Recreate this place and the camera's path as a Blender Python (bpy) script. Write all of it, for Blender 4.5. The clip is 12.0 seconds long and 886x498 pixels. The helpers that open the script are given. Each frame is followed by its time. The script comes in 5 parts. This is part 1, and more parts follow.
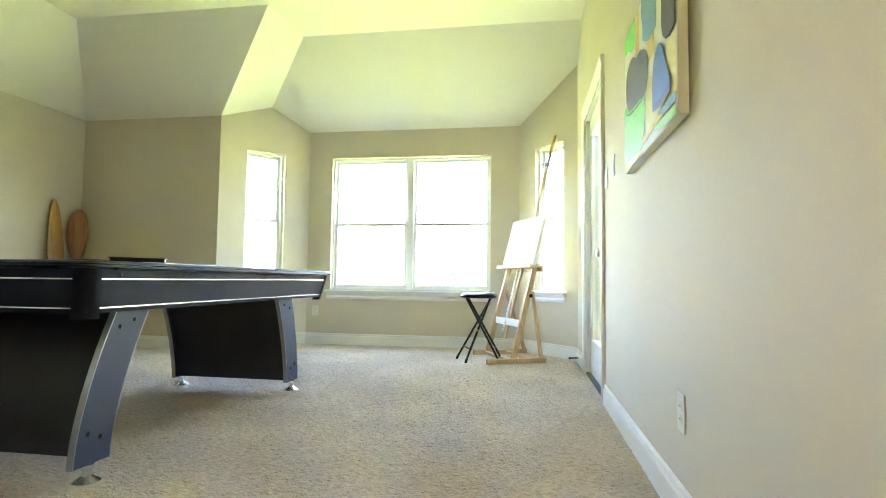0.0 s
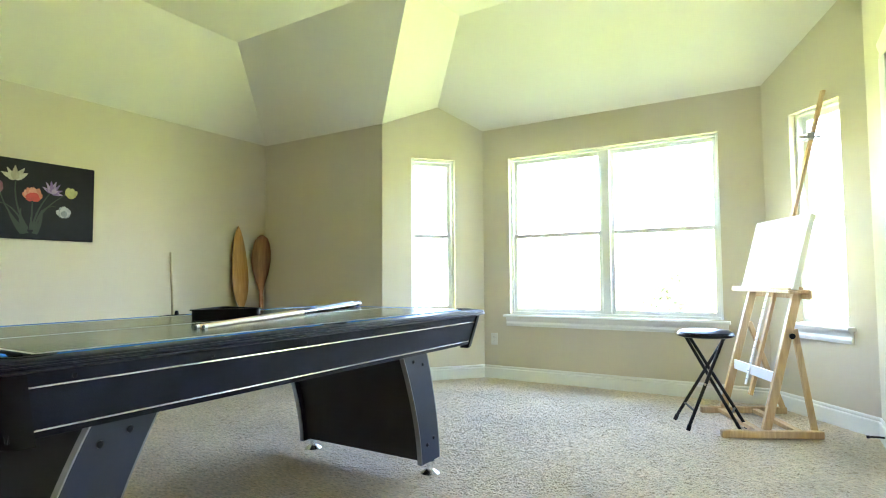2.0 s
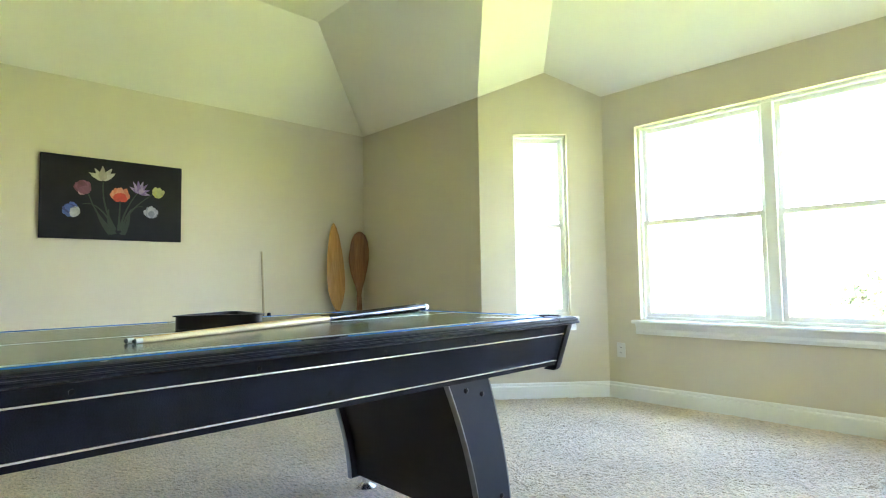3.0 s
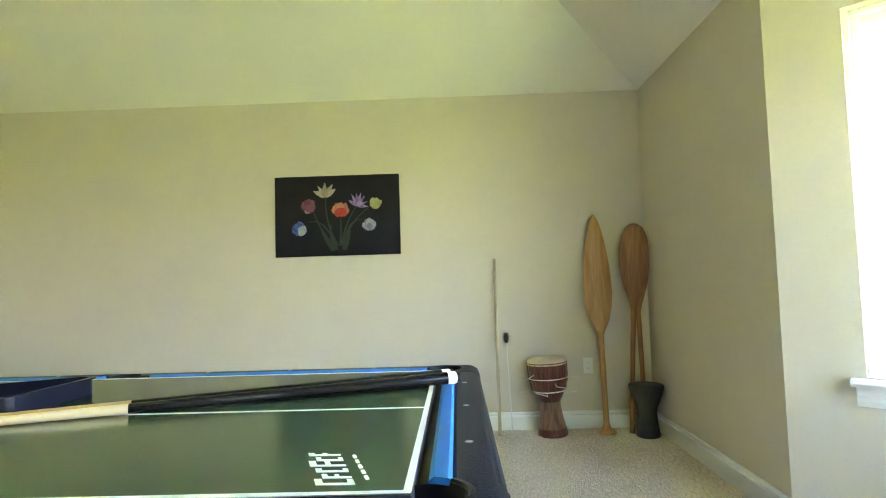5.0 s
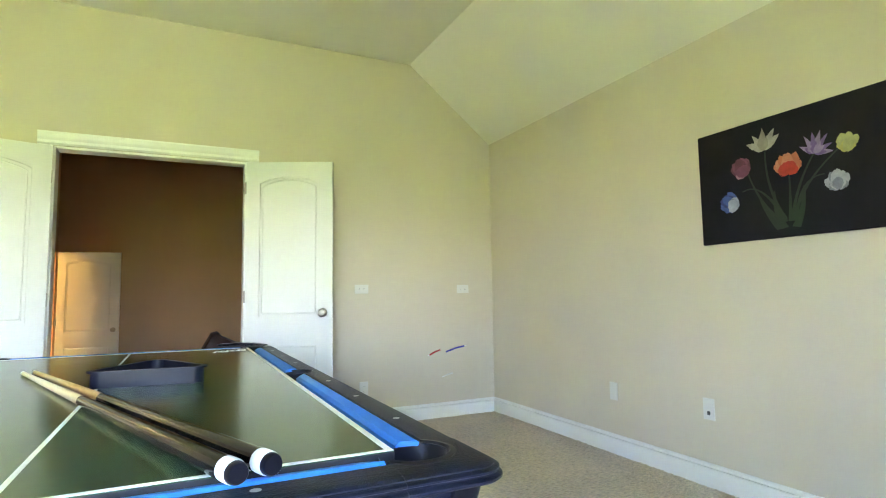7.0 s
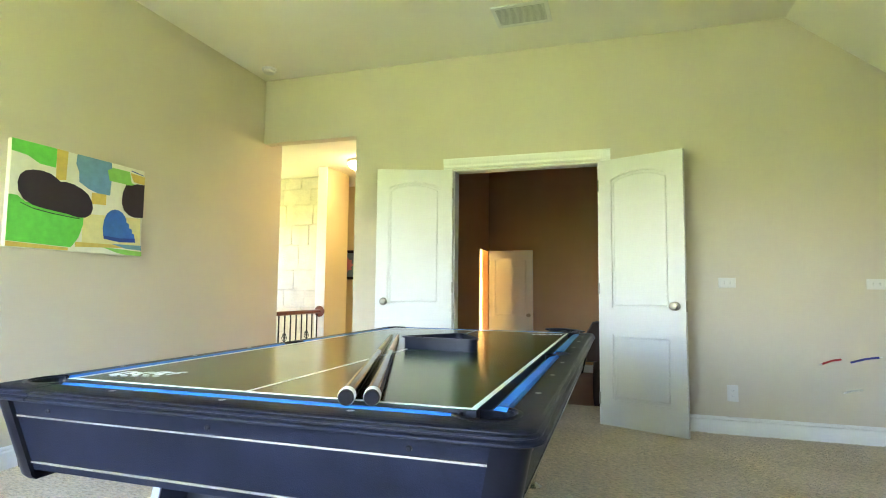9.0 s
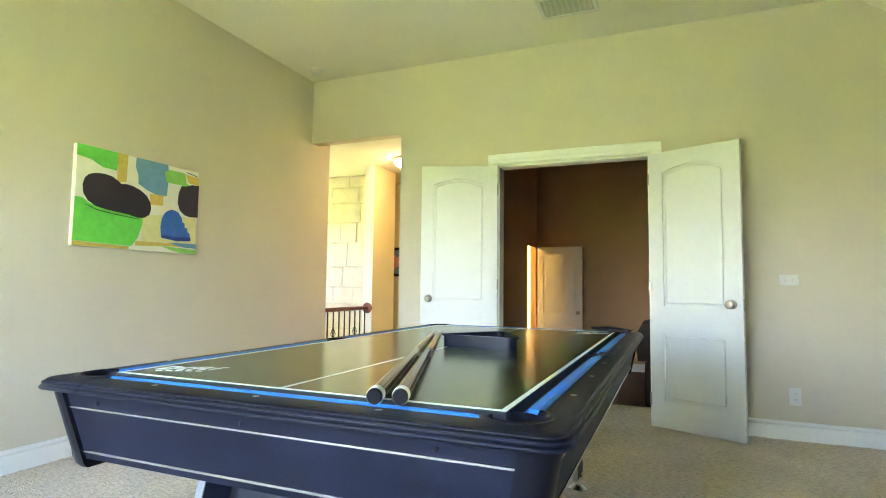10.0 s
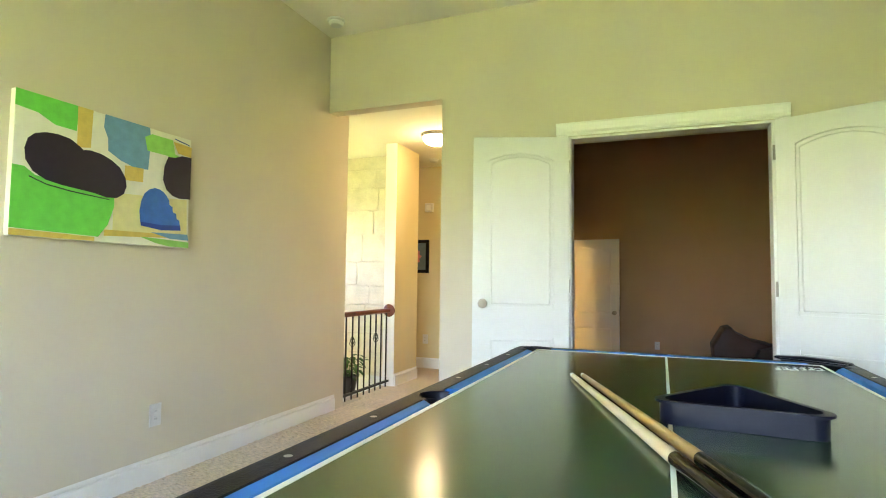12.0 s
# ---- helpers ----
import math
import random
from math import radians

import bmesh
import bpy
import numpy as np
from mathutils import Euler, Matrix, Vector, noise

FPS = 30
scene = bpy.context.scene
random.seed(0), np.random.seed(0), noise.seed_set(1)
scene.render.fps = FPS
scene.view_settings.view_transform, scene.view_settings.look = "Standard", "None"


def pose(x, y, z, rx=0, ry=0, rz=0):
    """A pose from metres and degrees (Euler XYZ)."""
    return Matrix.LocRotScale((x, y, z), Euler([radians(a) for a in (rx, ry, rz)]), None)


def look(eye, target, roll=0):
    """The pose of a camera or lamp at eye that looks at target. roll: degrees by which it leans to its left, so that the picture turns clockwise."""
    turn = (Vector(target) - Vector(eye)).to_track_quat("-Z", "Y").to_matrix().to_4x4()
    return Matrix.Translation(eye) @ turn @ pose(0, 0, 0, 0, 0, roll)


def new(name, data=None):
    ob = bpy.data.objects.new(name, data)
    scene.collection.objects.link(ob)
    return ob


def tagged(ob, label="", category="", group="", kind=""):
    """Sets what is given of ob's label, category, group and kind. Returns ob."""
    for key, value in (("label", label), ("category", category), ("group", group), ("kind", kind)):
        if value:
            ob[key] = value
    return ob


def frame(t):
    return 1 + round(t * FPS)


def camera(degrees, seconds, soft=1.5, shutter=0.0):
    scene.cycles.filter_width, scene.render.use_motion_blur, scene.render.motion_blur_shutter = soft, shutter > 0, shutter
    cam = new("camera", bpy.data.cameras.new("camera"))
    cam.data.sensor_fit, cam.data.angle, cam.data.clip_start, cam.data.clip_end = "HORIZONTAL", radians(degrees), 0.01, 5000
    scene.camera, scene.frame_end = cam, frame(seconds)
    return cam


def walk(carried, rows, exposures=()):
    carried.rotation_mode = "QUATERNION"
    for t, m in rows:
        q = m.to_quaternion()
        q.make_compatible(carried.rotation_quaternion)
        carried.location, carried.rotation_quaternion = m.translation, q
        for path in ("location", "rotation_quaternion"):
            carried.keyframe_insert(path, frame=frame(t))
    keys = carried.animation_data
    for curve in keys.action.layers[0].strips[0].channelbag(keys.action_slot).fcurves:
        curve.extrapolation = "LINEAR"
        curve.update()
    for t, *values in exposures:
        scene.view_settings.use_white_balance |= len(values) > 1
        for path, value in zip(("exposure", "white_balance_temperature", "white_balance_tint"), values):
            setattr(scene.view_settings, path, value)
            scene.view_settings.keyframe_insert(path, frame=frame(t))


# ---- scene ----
EXPO = 5.85
cam = camera(77.9, 12.0, soft=1.05)
PATH = [
    (0, (0.768, -0.133, 0.755), (0.445, 1.837, 0.868), 0.7),
    (0.5, (0.763, 0.165, 0.866), (0.321, 2.109, 0.974), 0.3),
    (1, (0.786, 0.387, 0.935), (0.147, 2.279, 1.041), 0.0),
    (1.5, (0.772, 0.672, 0.982), (-0.149, 2.443, 1.094), -0.3),
    (2, (0.704, 1.029, 0.986), (-0.342, 2.731, 1.093), -0.4),
    (2.5, (0.613, 1.403, 0.944), (-0.594, 2.994, 1.058), -0.6),
    (3, (0.52, 1.867, 0.963), (-0.93, 3.24, 1.078), -0.9),
    (3.2, (0.472, 2.027, 0.972), (-1.052, 3.318, 1.085), -0.7),
    (5, (-0.09, 3.762, 1.092), (-2.086, 3.717, 1.209), -1.7),
    (5.5, (-0.413, 4.155, 1.125), (-2.297, 3.495, 1.243), -1.7),
    (6, (-0.836, 4.365, 1.068), (-2.459, 3.207, 1.226), -1.3),
    (6.5, (-1.202, 4.474, 1.048), (-2.407, 2.887, 1.219), -1.0),
    (7, (-1.538, 4.516, 1.048), (-2.396, 2.718, 1.22), -0.9),
    (7.2, (-1.647, 4.559, 1.041), (-2.306, 2.678, 1.207), -0.9),
    (8.8, (-2.06, 4.686, 1.041), (-1.55, 2.758, 1.197), 0.5),
    (9, (-2.089, 4.693, 1.027), (-1.489, 2.791, 1.183), 0.6),
    (9.5, (-2.091, 4.697, 1.014), (-1.369, 2.838, 1.164), 0.6),
    (10, (-2.119, 4.661, 1.031), (-1.35, 2.82, 1.173), 0.7),
    (10.5, (-2.061, 4.551, 1.057), (-1.232, 2.736, 1.192), 0.6),
    (11, (-1.912, 4.355, 1.092), (-1.052, 2.554, 1.215), 0.6),
    (11.5, (-1.672, 4.155, 1.083), (-0.832, 2.344, 1.204), 0.6),
    (12, (-1.322, 3.934, 1.09), (-0.582, 2.08, 1.207), 0.7),
]
walk(cam, [(t, look(eye, target, roll)) for t, eye, target, roll in PATH], exposures=[(0.0, EXPO - 0.02, 6700, 26), (1.0, EXPO, 6500, 24), (3.0, EXPO + 0.08, 6500, 27), (5.5, EXPO + 0.13, 6600, 27), (6.5, EXPO + 0.15, 6250, 29), (7.0, EXPO + 0.13, 6400, 31), (9.5, EXPO, 6500, 28), (12.0, EXPO - 0.1, 6700, 29)])

# ---- world and light ----
world = bpy.data.worlds.new("sky")
scene.world = world
world.use_nodes = True
wn = world.node_tree.nodes
sky = wn.new("ShaderNodeTexSky")
sky.sky_type, sky.sun_disc = "NISHITA", False
sky.sun_elevation, sky.sun_rotation = radians(55), radians(200)
wn["Background"].inputs["Strength"].default_value = 0.15
world.node_tree.links.new(sky.outputs[0], wn["Background"].inputs["Color"])
sun = new("sun", bpy.data.lights.new("sun", "SUN"))
sun.data.energy, sun.data.angle, sun.data.color = 5.0, radians(0.5), (1.0, 0.95, 0.87)
sun.matrix_world = look((0, -20, 30), (0, -6, 0))

# ---- materials ----
def nodes_of(name, rough=0.6, metal=0.0):
    m = bpy.data.materials.new(name)
    m.use_nodes = True
    n, l = m.node_tree.nodes, m.node_tree.links
    b = n["Principled BSDF"]
    b.inputs["Roughness"].default_value, b.inputs["Metallic"].default_value = rough, metal
    return m, n, l, b


def paint(name, c, rough=0.6, metal=0.0, var=0.12, scale=3.0, fine=180.0, bump=0.15, dist=0.002, coat=0.0, rvar=0.0, spec=0.5):
    """A surface with broad stains, fine grain and relief."""
    m, n, l, b = nodes_of(name, rough, metal)
    tc = n.new("ShaderNodeTexCoord")
    big, small = n.new("ShaderNodeTexNoise"), n.new("ShaderNodeTexNoise")
    big.inputs["Scale"].default_value, small.inputs["Scale"].default_value = scale, fine
    big.inputs["Detail"].default_value = 4
    for t in (big, small):
        l.new(tc.outputs["Object"], t.inputs["Vector"])
    add = n.new("ShaderNodeMath")
    add.operation = "MULTIPLY_ADD"
    l.new(small.outputs["Fac"], add.inputs[0])
    add.inputs[1].default_value = 0.45
    l.new(big.outputs["Fac"], add.inputs[2])
    ramp = n.new("ShaderNodeValToRGB")
    lo, hi = ramp.color_ramp.elements
    lo.position, hi.position = 0.35, 1.1 - 0.05
    lo.color = (*[max(0, v * (1 - var)) for v in c], 1)
    hi.color = (*[min(1, v * (1 + var)) for v in c], 1)
    l.new(add.outputs[0], ramp.inputs[0])
    l.new(ramp.outputs[0], b.inputs["Base Color"])
    bp = n.new("ShaderNodeBump")
    bp.inputs["Strength"].default_value, bp.inputs["Distance"].default_value = bump, dist
    l.new(small.outputs["Fac"], bp.inputs["Height"])
    l.new(bp.outputs[0], b.inputs["Normal"])
    if rvar:
        mr = n.new("ShaderNodeMapRange")
        mr.inputs[3].default_value, mr.inputs[4].default_value = rough - rvar, rough + rvar
        l.new(big.outputs["Fac"], mr.inputs[0])
        l.new(mr.outputs[0], b.inputs["Roughness"])
    b.inputs["Coat Weight"].default_value = coat
    b.inputs["Specular IOR Level"].default_value = spec
    return m


def wood(name, c1, c2, scale=6.0, rough=0.5, stretch=(1, 1, 0.08), rings=9.0):
    m, n, l, b = nodes_of(name, rough)
    tc, mp = n.new("ShaderNodeTexCoord"), n.new("ShaderNodeMapping")
    mp.inputs["Scale"].default_value = stretch
    l.new(tc.outputs["Object"], mp.inputs[0])
    nz = n.new("ShaderNodeTexNoise")
    nz.inputs["Scale"].default_value, nz.inputs["Detail"].default_value, nz.inputs["Distortion"].default_value = scale * rings, 6, 0.8
    l.new(mp.outputs[0], nz.inputs["Vector"])
    ramp = n.new("ShaderNodeValToRGB")
    ramp.color_ramp.elements[0].position, ramp.color_ramp.elements[1].position = 0.3, 0.72
    ramp.color_ramp.elements[0].color, ramp.color_ramp.elements[1].color = (*c1, 1), (*c2, 1)
    l.new(nz.outputs["Fac"], ramp.inputs[0])
    l.new(ramp.outputs[0], b.inputs["Base Color"])
    bp = n.new("ShaderNodeBump")
    bp.inputs["Strength"].default_value, bp.inputs["Distance"].default_value = 0.12, 0.001
    l.new(nz.outputs["Fac"], bp.inputs["Height"])
    l.new(bp.outputs[0], b.inputs["Normal"])
    return m


def carpet_mat(name, c):
    m, n, l, b = nodes_of(name, 0.95)
    tc = n.new("ShaderNodeTexCoord")
    tuft, patch, fleck = n.new("ShaderNodeTexNoise"), n.new("ShaderNodeTexNoise"), n.new("ShaderNodeTexVoronoi")
    tuft.inputs["Scale"].default_value, tuft.inputs["Detail"].default_value = 60, 5
    patch.inputs["Scale"].default_value, patch.inputs["Detail"].default_value = 1.6, 5
    fleck.inputs["Scale"].default_value = 130
    nap = n.new("ShaderNodeMapping")
    nap.inputs["Rotation"].default_value = (0, 0, 0.5)
    nap.inputs["Scale"].default_value = (0.55, 1.5, 1.0)
    l.new(tc.outputs["Object"], nap.inputs["Vector"])
    l.new(tc.outputs["Object"], patch.inputs["Vector"])
    for t in (tuft, fleck):
        l.new(nap.outputs[0], t.inputs["Vector"])
    mix = n.new("ShaderNodeMath")
    mix.operation = "MULTIPLY_ADD"
    l.new(patch.outputs["Fac"], mix.inputs[0])
    mix.inputs[1].default_value = 0.55
    l.new(tuft.outputs["Fac"], mix.inputs[2])
    ramp = n.new("ShaderNodeValToRGB")
    ramp.color_ramp.elements[0].position, ramp.color_ramp.elements[1].position = 0.54, 0.96
    ramp.color_ramp.elements[0].color = (*[v * 0.66 for v in c], 1)
    ramp.color_ramp.elements[1].color = (*[v * 1.23 for v in c], 1)
    l.new(mix.outputs[0], ramp.inputs[0])
    l.new(ramp.outputs[0], b.inputs["Base Color"])
    h = n.new("ShaderNodeMath")
    h.operation = "SUBTRACT"
    l.new(tuft.outputs["Fac"], h.inputs[0])
    l.new(fleck.outputs["Distance"], h.inputs[1])
    bp = n.new("ShaderNodeBump")
    bp.inputs["Strength"].default_value, bp.inputs["Distance"].default_value = 0.85, 0.010
    l.new(h.outputs[0], bp.inputs["Height"])
    l.new(bp.outputs[0], b.inputs["Normal"])
    b.inputs["Sheen Weight"].default_value, b.inputs["Sheen Roughness"].default_value = 0.25, 0.6
    return m


def glass_mat(name):
    m = bpy.data.materials.new(name)
    m.use_nodes = True
    n, l = m.node_tree.nodes, m.node_tree.links
    n.remove(n["Principled BSDF"])
    tr, gl, mx, fr = n.new("ShaderNodeBsdfTransparent"), n.new("ShaderNodeBsdfGlossy"), n.new("ShaderNodeMixShader"), n.new("ShaderNodeLayerWeight")
    tr.inputs[0].default_value = (0.93, 0.97, 0.95, 1)
    gl.inputs["Roughness"].default_value = 0.02
    pw, ml = n.new("ShaderNodeMath"), n.new("ShaderNodeMath")
    pw.operation, ml.operation = "POWER", "MULTIPLY_ADD"
    fr.inputs["Blend"].default_value = 0.5
    l.new(fr.outputs["Facing"], pw.inputs[0])
    pw.inputs[1].default_value = 5.0
    l.new(pw.outputs[0], ml.inputs[0])
    ml.inputs[1].default_value, ml.inputs[2].default_value = 0.7, 0.04
    l.new(ml.outputs[0], mx.inputs[0])
    l.new(tr.outputs[0], mx.inputs[1])
    l.new(gl.outputs[0], mx.inputs[2])
    l.new(mx.outputs[0], n["Material Output"].inputs[0])
    return m


def glow(name, c, power):
    m, n, l, b = nodes_of(name, 0.4)
    b.inputs["Base Color"].default_value = (*c, 1)
    b.inputs["Emission Color"].default_value, b.inputs["Emission Strength"].default_value = (*c, 1), power
    return m


WALL = paint("beige_wall_paint", (0.605, 0.54, 0.42), 0.75, var=0.05, scale=1.3, fine=240, bump=0.25, dist=0.0015)
CEIL = paint("cream_ceiling_paint", (0.79, 0.755, 0.635), 0.8, var=0.04, scale=1.0, fine=160, bump=0.3, dist=0.002)
TRIM = paint("white_gloss_trim", (0.80, 0.80, 0.77), 0.35, var=0.04, scale=2, fine=60, bump=0.04)
VINYL = paint("white_vinyl", (0.86, 0.87, 0.85), 0.35, var=0.03, bump=0.03)
DOORP = paint("white_door_paint", (0.68, 0.68, 0.66), 0.38, var=0.04, scale=2, fine=90, bump=0.08)
BROWN = paint("brown_wall_paint", (0.61, 0.38, 0.22), 0.8, var=0.08, scale=1.2, fine=200, bump=0.2)
HALLP = paint("warm_cream_wall_paint", (0.66, 0.55, 0.30), 0.75, var=0.05, scale=1.3, fine=220, bump=0.2)
CARPET = carpet_mat("beige_carpet", (0.60, 0.492, 0.365))
MCARPET = carpet_mat("brown_carpet", (0.22, 0.12, 0.07))
GLASS = glass_mat("window_glass")
BLACKLAM = paint("black_grained_laminate", (0.006, 0.0078, 0.0155), 0.42, var=0.85, scale=9, fine=330, bump=0.75, dist=0.0014, spec=0.2)
BLACKPANEL = paint("black_matt_panel", (0.014, 0.013, 0.015), 0.55, var=0.3, scale=8, fine=700, bump=0.15, dist=0.0005)
BLACKPL = paint("black_plastic", (0.008, 0.008, 0.011), 0.3, var=0.25, scale=12, fine=300, bump=0.08, spec=0.17)
RACKPL = paint("black_rack_plastic", (0.006, 0.007, 0.013), 0.33, var=0.25, scale=12, fine=300, bump=0.1, spec=0.2)
NAVY = paint("dark_navy_laminate", (0.013, 0.017, 0.034), 0.48, var=0.2, scale=6, fine=800, bump=0.15, dist=0.0005)
GREEN = paint("dark_green_playfield", (0.036, 0.078, 0.038), 0.19, var=0.22, scale=2.5, fine=500, bump=0.03, dist=0.0004, rvar=0.05)
BLUE = paint("bright_blue_cushion", (0.006, 0.180, 0.62), 0.55, var=0.12, scale=9, fine=500, bump=0.1)
WHITE = paint("white_line_paint", (0.80, 0.80, 0.78), 0.5, var=0.05, bump=0.02)
CHROME = paint("brushed_silver", (0.72, 0.72, 0.72), 0.25, metal=1.0, var=0.1, fine=400, bump=0.05)
SILVER = paint("satin_silver_strip", (0.34, 0.34, 0.35), 0.35, metal=0.85, var=0.1, fine=300, bump=0.05)
NICKEL = paint("satin_nickel", (0.38, 0.35, 0.31), 0.30, metal=1.0, var=0.08, fine=300, bump=0.03)
PEARL = paint("pearl_dot", (0.55, 0.54, 0.50), 0.3, var=0.1)
PLASTICW = paint("white_plastic", (0.68, 0.67, 0.63), 0.35, var=0.03, bump=0.02)
DARKHOLE = paint("dark_slot", (0.02, 0.02, 0.02), 0.6)
OAK = wood("light_oak", (0.46, 0.29, 0.14), (0.62, 0.43, 0.24), rough=0.5)
PINE = wood("golden_pine", (0.36, 0.165, 0.04), (0.52, 0.275, 0.085), rough=0.42)
TEAK = wood("brown_teak", (0.19, 0.075, 0.028), (0.32, 0.14, 0.055), rough=0.45)
MAPLE = wood("pale_maple", (0.62, 0.47, 0.27), (0.74, 0.60, 0.38), rough=0.3)
HONEY = wood("honey_maple", (0.50, 0.29, 0.09), (0.62, 0.38, 0.14), rough=0.3)
MAHOG = wood("red_mahogany", (0.10, 0.022, 0.010), (0.20, 0.05, 0.02), rough=0.3)
DRUMW = wood("dark_red_carved_wood", (0.06, 0.014, 0.010), (0.17, 0.045, 0.025), rough=0.4, scale=9)
DRUMF = wood("mottled_brown_wood", (0.13, 0.06, 0.03), (0.36, 0.20, 0.11), rough=0.5, scale=5)
SKIN = paint("drum_hide", (0.52, 0.42, 0.26), 0.6, var=0.25, scale=9)
ROPE = paint("white_rope", (0.70, 0.68, 0.62), 0.8, var=0.15, fine=600, bump=0.4)
CLAY = paint("charcoal_clay", (0.045, 0.048, 0.05), 0.6, var=0.3, scale=8, fine=90, bump=0.4)
LEATHER = paint("dark_brown_leather", (0.034, 0.015, 0.010), 0.5, var=0.3, scale=5, fine=120, bump=0.4, spec=0.2)
STONE = paint("pale_limestone", (0.66, 0.62, 0.51), 0.85, var=0.18, scale=6, fine=70, bump=0.8, dist=0.006)
MORTAR = paint("pale_mortar", (0.66, 0.62, 0.52), 0.9, var=0.1, fine=120, bump=0.6)
IRON = paint("black_iron", (0.015, 0.014, 0.014), 0.4, metal=0.6, var=0.2)
LEAF = paint("plant_leaf", (0.035, 0.11, 0.025), 0.45, var=0.4, scale=14)
POT = paint("dark_pot", (0.05, 0.045, 0.04), 0.4)
GRASS = paint("lawn", (0.146, 0.188, 0.040), 0.9, var=0.35, scale=1.5, fine=30, bump=0.6, dist=0.03)
TREEL = paint("tree_leaf", (0.17, 0.20, 0.13), 0.6, var=0.4, scale=4)
BARK = paint("tree_bark", (0.12, 0.09, 0.06), 0.9, var=0.3, scale=6, fine=60, bump=0.8)
ROOFM = paint("roof_shingle", (0.12, 0.11, 0.10), 0.9, var=0.3, scale=8, fine=60, bump=0.6)
OUTW = paint("outside_render", (0.5, 0.45, 0.36), 0.85, var=0.1)
VENTG = paint("grey_duct", (0.30, 0.30, 0.28), 0.6)
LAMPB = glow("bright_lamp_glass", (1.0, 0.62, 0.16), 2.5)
LAMPG = glow("frosted_lamp_glass", (1.0, 0.77, 0.40), 1.5)
CANVASW = paint("white_canvas", (0.82, 0.82, 0.80), 0.7, var=0.03, fine=900, bump=0.2)
CANVASB = paint("black_canvas", (0.010, 0.009, 0.012), 0.6, var=0.3, scale=7, fine=900, bump=0.25, spec=0.2)


def oil(name, c, var=0.14):
    return paint(name, c, 0.55, var=var, scale=22, fine=260, bump=0.25, dist=0.001)


# ---- mesh helpers ----
def box(bm, x0, y0, z0, x1, y1, z1, bevel=0.0, seg=1):
    r = bmesh.ops.create_cube(bm, size=1)
    vs = r["verts"]
    bmesh.ops.scale(bm, vec=(abs(x1 - x0), abs(y1 - y0), abs(z1 - z0)), verts=vs)
    bmesh.ops.translate(bm, vec=((x0 + x1) / 2, (y0 + y1) / 2, (z0 + z1) / 2), verts=vs)
    if bevel:
        es = list({e for v in vs for e in v.link_edges})
        bmesh.ops.bevel(bm, geom=es, offset=bevel, segments=seg, affect="EDGES", profile=0.5)
    return bm


def prism(bm, pts, axis, a, b, bevel=0.0):
    """A polygon (2D points) drawn out from a to b along axis ("x": points are y, z; "y": x, z; "z": x, y)."""
    def at(p, h):
        return (h, p[0], p[1]) if axis == "x" else (p[0], h, p[1]) if axis == "y" else (p[0], p[1], h)
    lo, hi = [bm.verts.new(at(p, a)) for p in pts], [bm.verts.new(at(p, b)) for p in pts]
    fs = [bm.faces.new(lo), bm.faces.new(hi[::-1])]
    n = len(pts)
    for i in range(n):
        fs.append(bm.faces.new((lo[i], hi[i], hi[(i + 1) % n], lo[(i + 1) % n])))
    bmesh.ops.recalc_face_normals(bm, faces=fs)
    if bevel:
        es = list({e for f in fs[:2] for e in f.edges})
        bmesh.ops.bevel(bm, geom=es, offset=bevel, segments=2, affect="EDGES", profile=0.5)
    return bm


def lathe(bm, profile, seg=32, m=Matrix.Identity(4)):
    """Profile of (radius, height), turned round z."""
    rings = []
    for r, z in profile:
        if r < 1e-5:
            rings.append([bm.verts.new(m @ Vector((0, 0, z)))])
        else:
            rings.append([bm.verts.new(m @ Vector((r * math.cos(a), r * math.sin(a), z))) for a in (2 * math.pi * i / seg for i in range(seg))])
    for p, q in zip(rings, rings[1:]):
        for i in range(seg):
            k = (i + 1) % seg
            f = [p[i % len(p)], p[k % len(p)], q[k % len(q)], q[i % len(q)]]
            f = list(dict.fromkeys(f))
            if len(f) > 2:
                bm.faces.new(f)
    for end, flip in ((rings[0], True), (rings[-1], False)):
        if len(end) > 2:
            bm.faces.new(end[::-1] if flip else end)
    bmesh.ops.recalc_face_normals(bm, faces=bm.faces)
    return bm


def tube(bm, pts, r, seg=10):
    """A round bar through points; r may be one radius or one for each point."""
    pts = [Vector(p) for p in pts]
    rad = r if isinstance(r, (list, tuple)) else [r] * len(pts)
    rings = []
    up = Vector((0, 0, 1)) if abs((pts[-1] - pts[0]).normalized().z) < 0.9 else Vector((1, 0, 0))
    for i, p in enumerate(pts):
        d = (pts[min(i + 1, len(pts) - 1)] - pts[max(i - 1, 0)]).normalized()
        u = d.cross(up).normalized()
        v = d.cross(u).normalized()
        rings.append([bm.verts.new(p + (u * math.cos(a) + v * math.sin(a)) * rad[i]) for a in (2 * math.pi * k / seg for k in range(seg))])
    fs = []
    for p, q in zip(rings, rings[1:]):
        for k in range(seg):
            fs.append(bm.faces.new((p[k], p[(k + 1) % seg], q[(k + 1) % seg], q[k])))
    fs += [bm.faces.new(rings[0][::-1]), bm.faces.new(rings[-1])]
    bmesh.ops.recalc_face_normals(bm, faces=fs)
    return bm


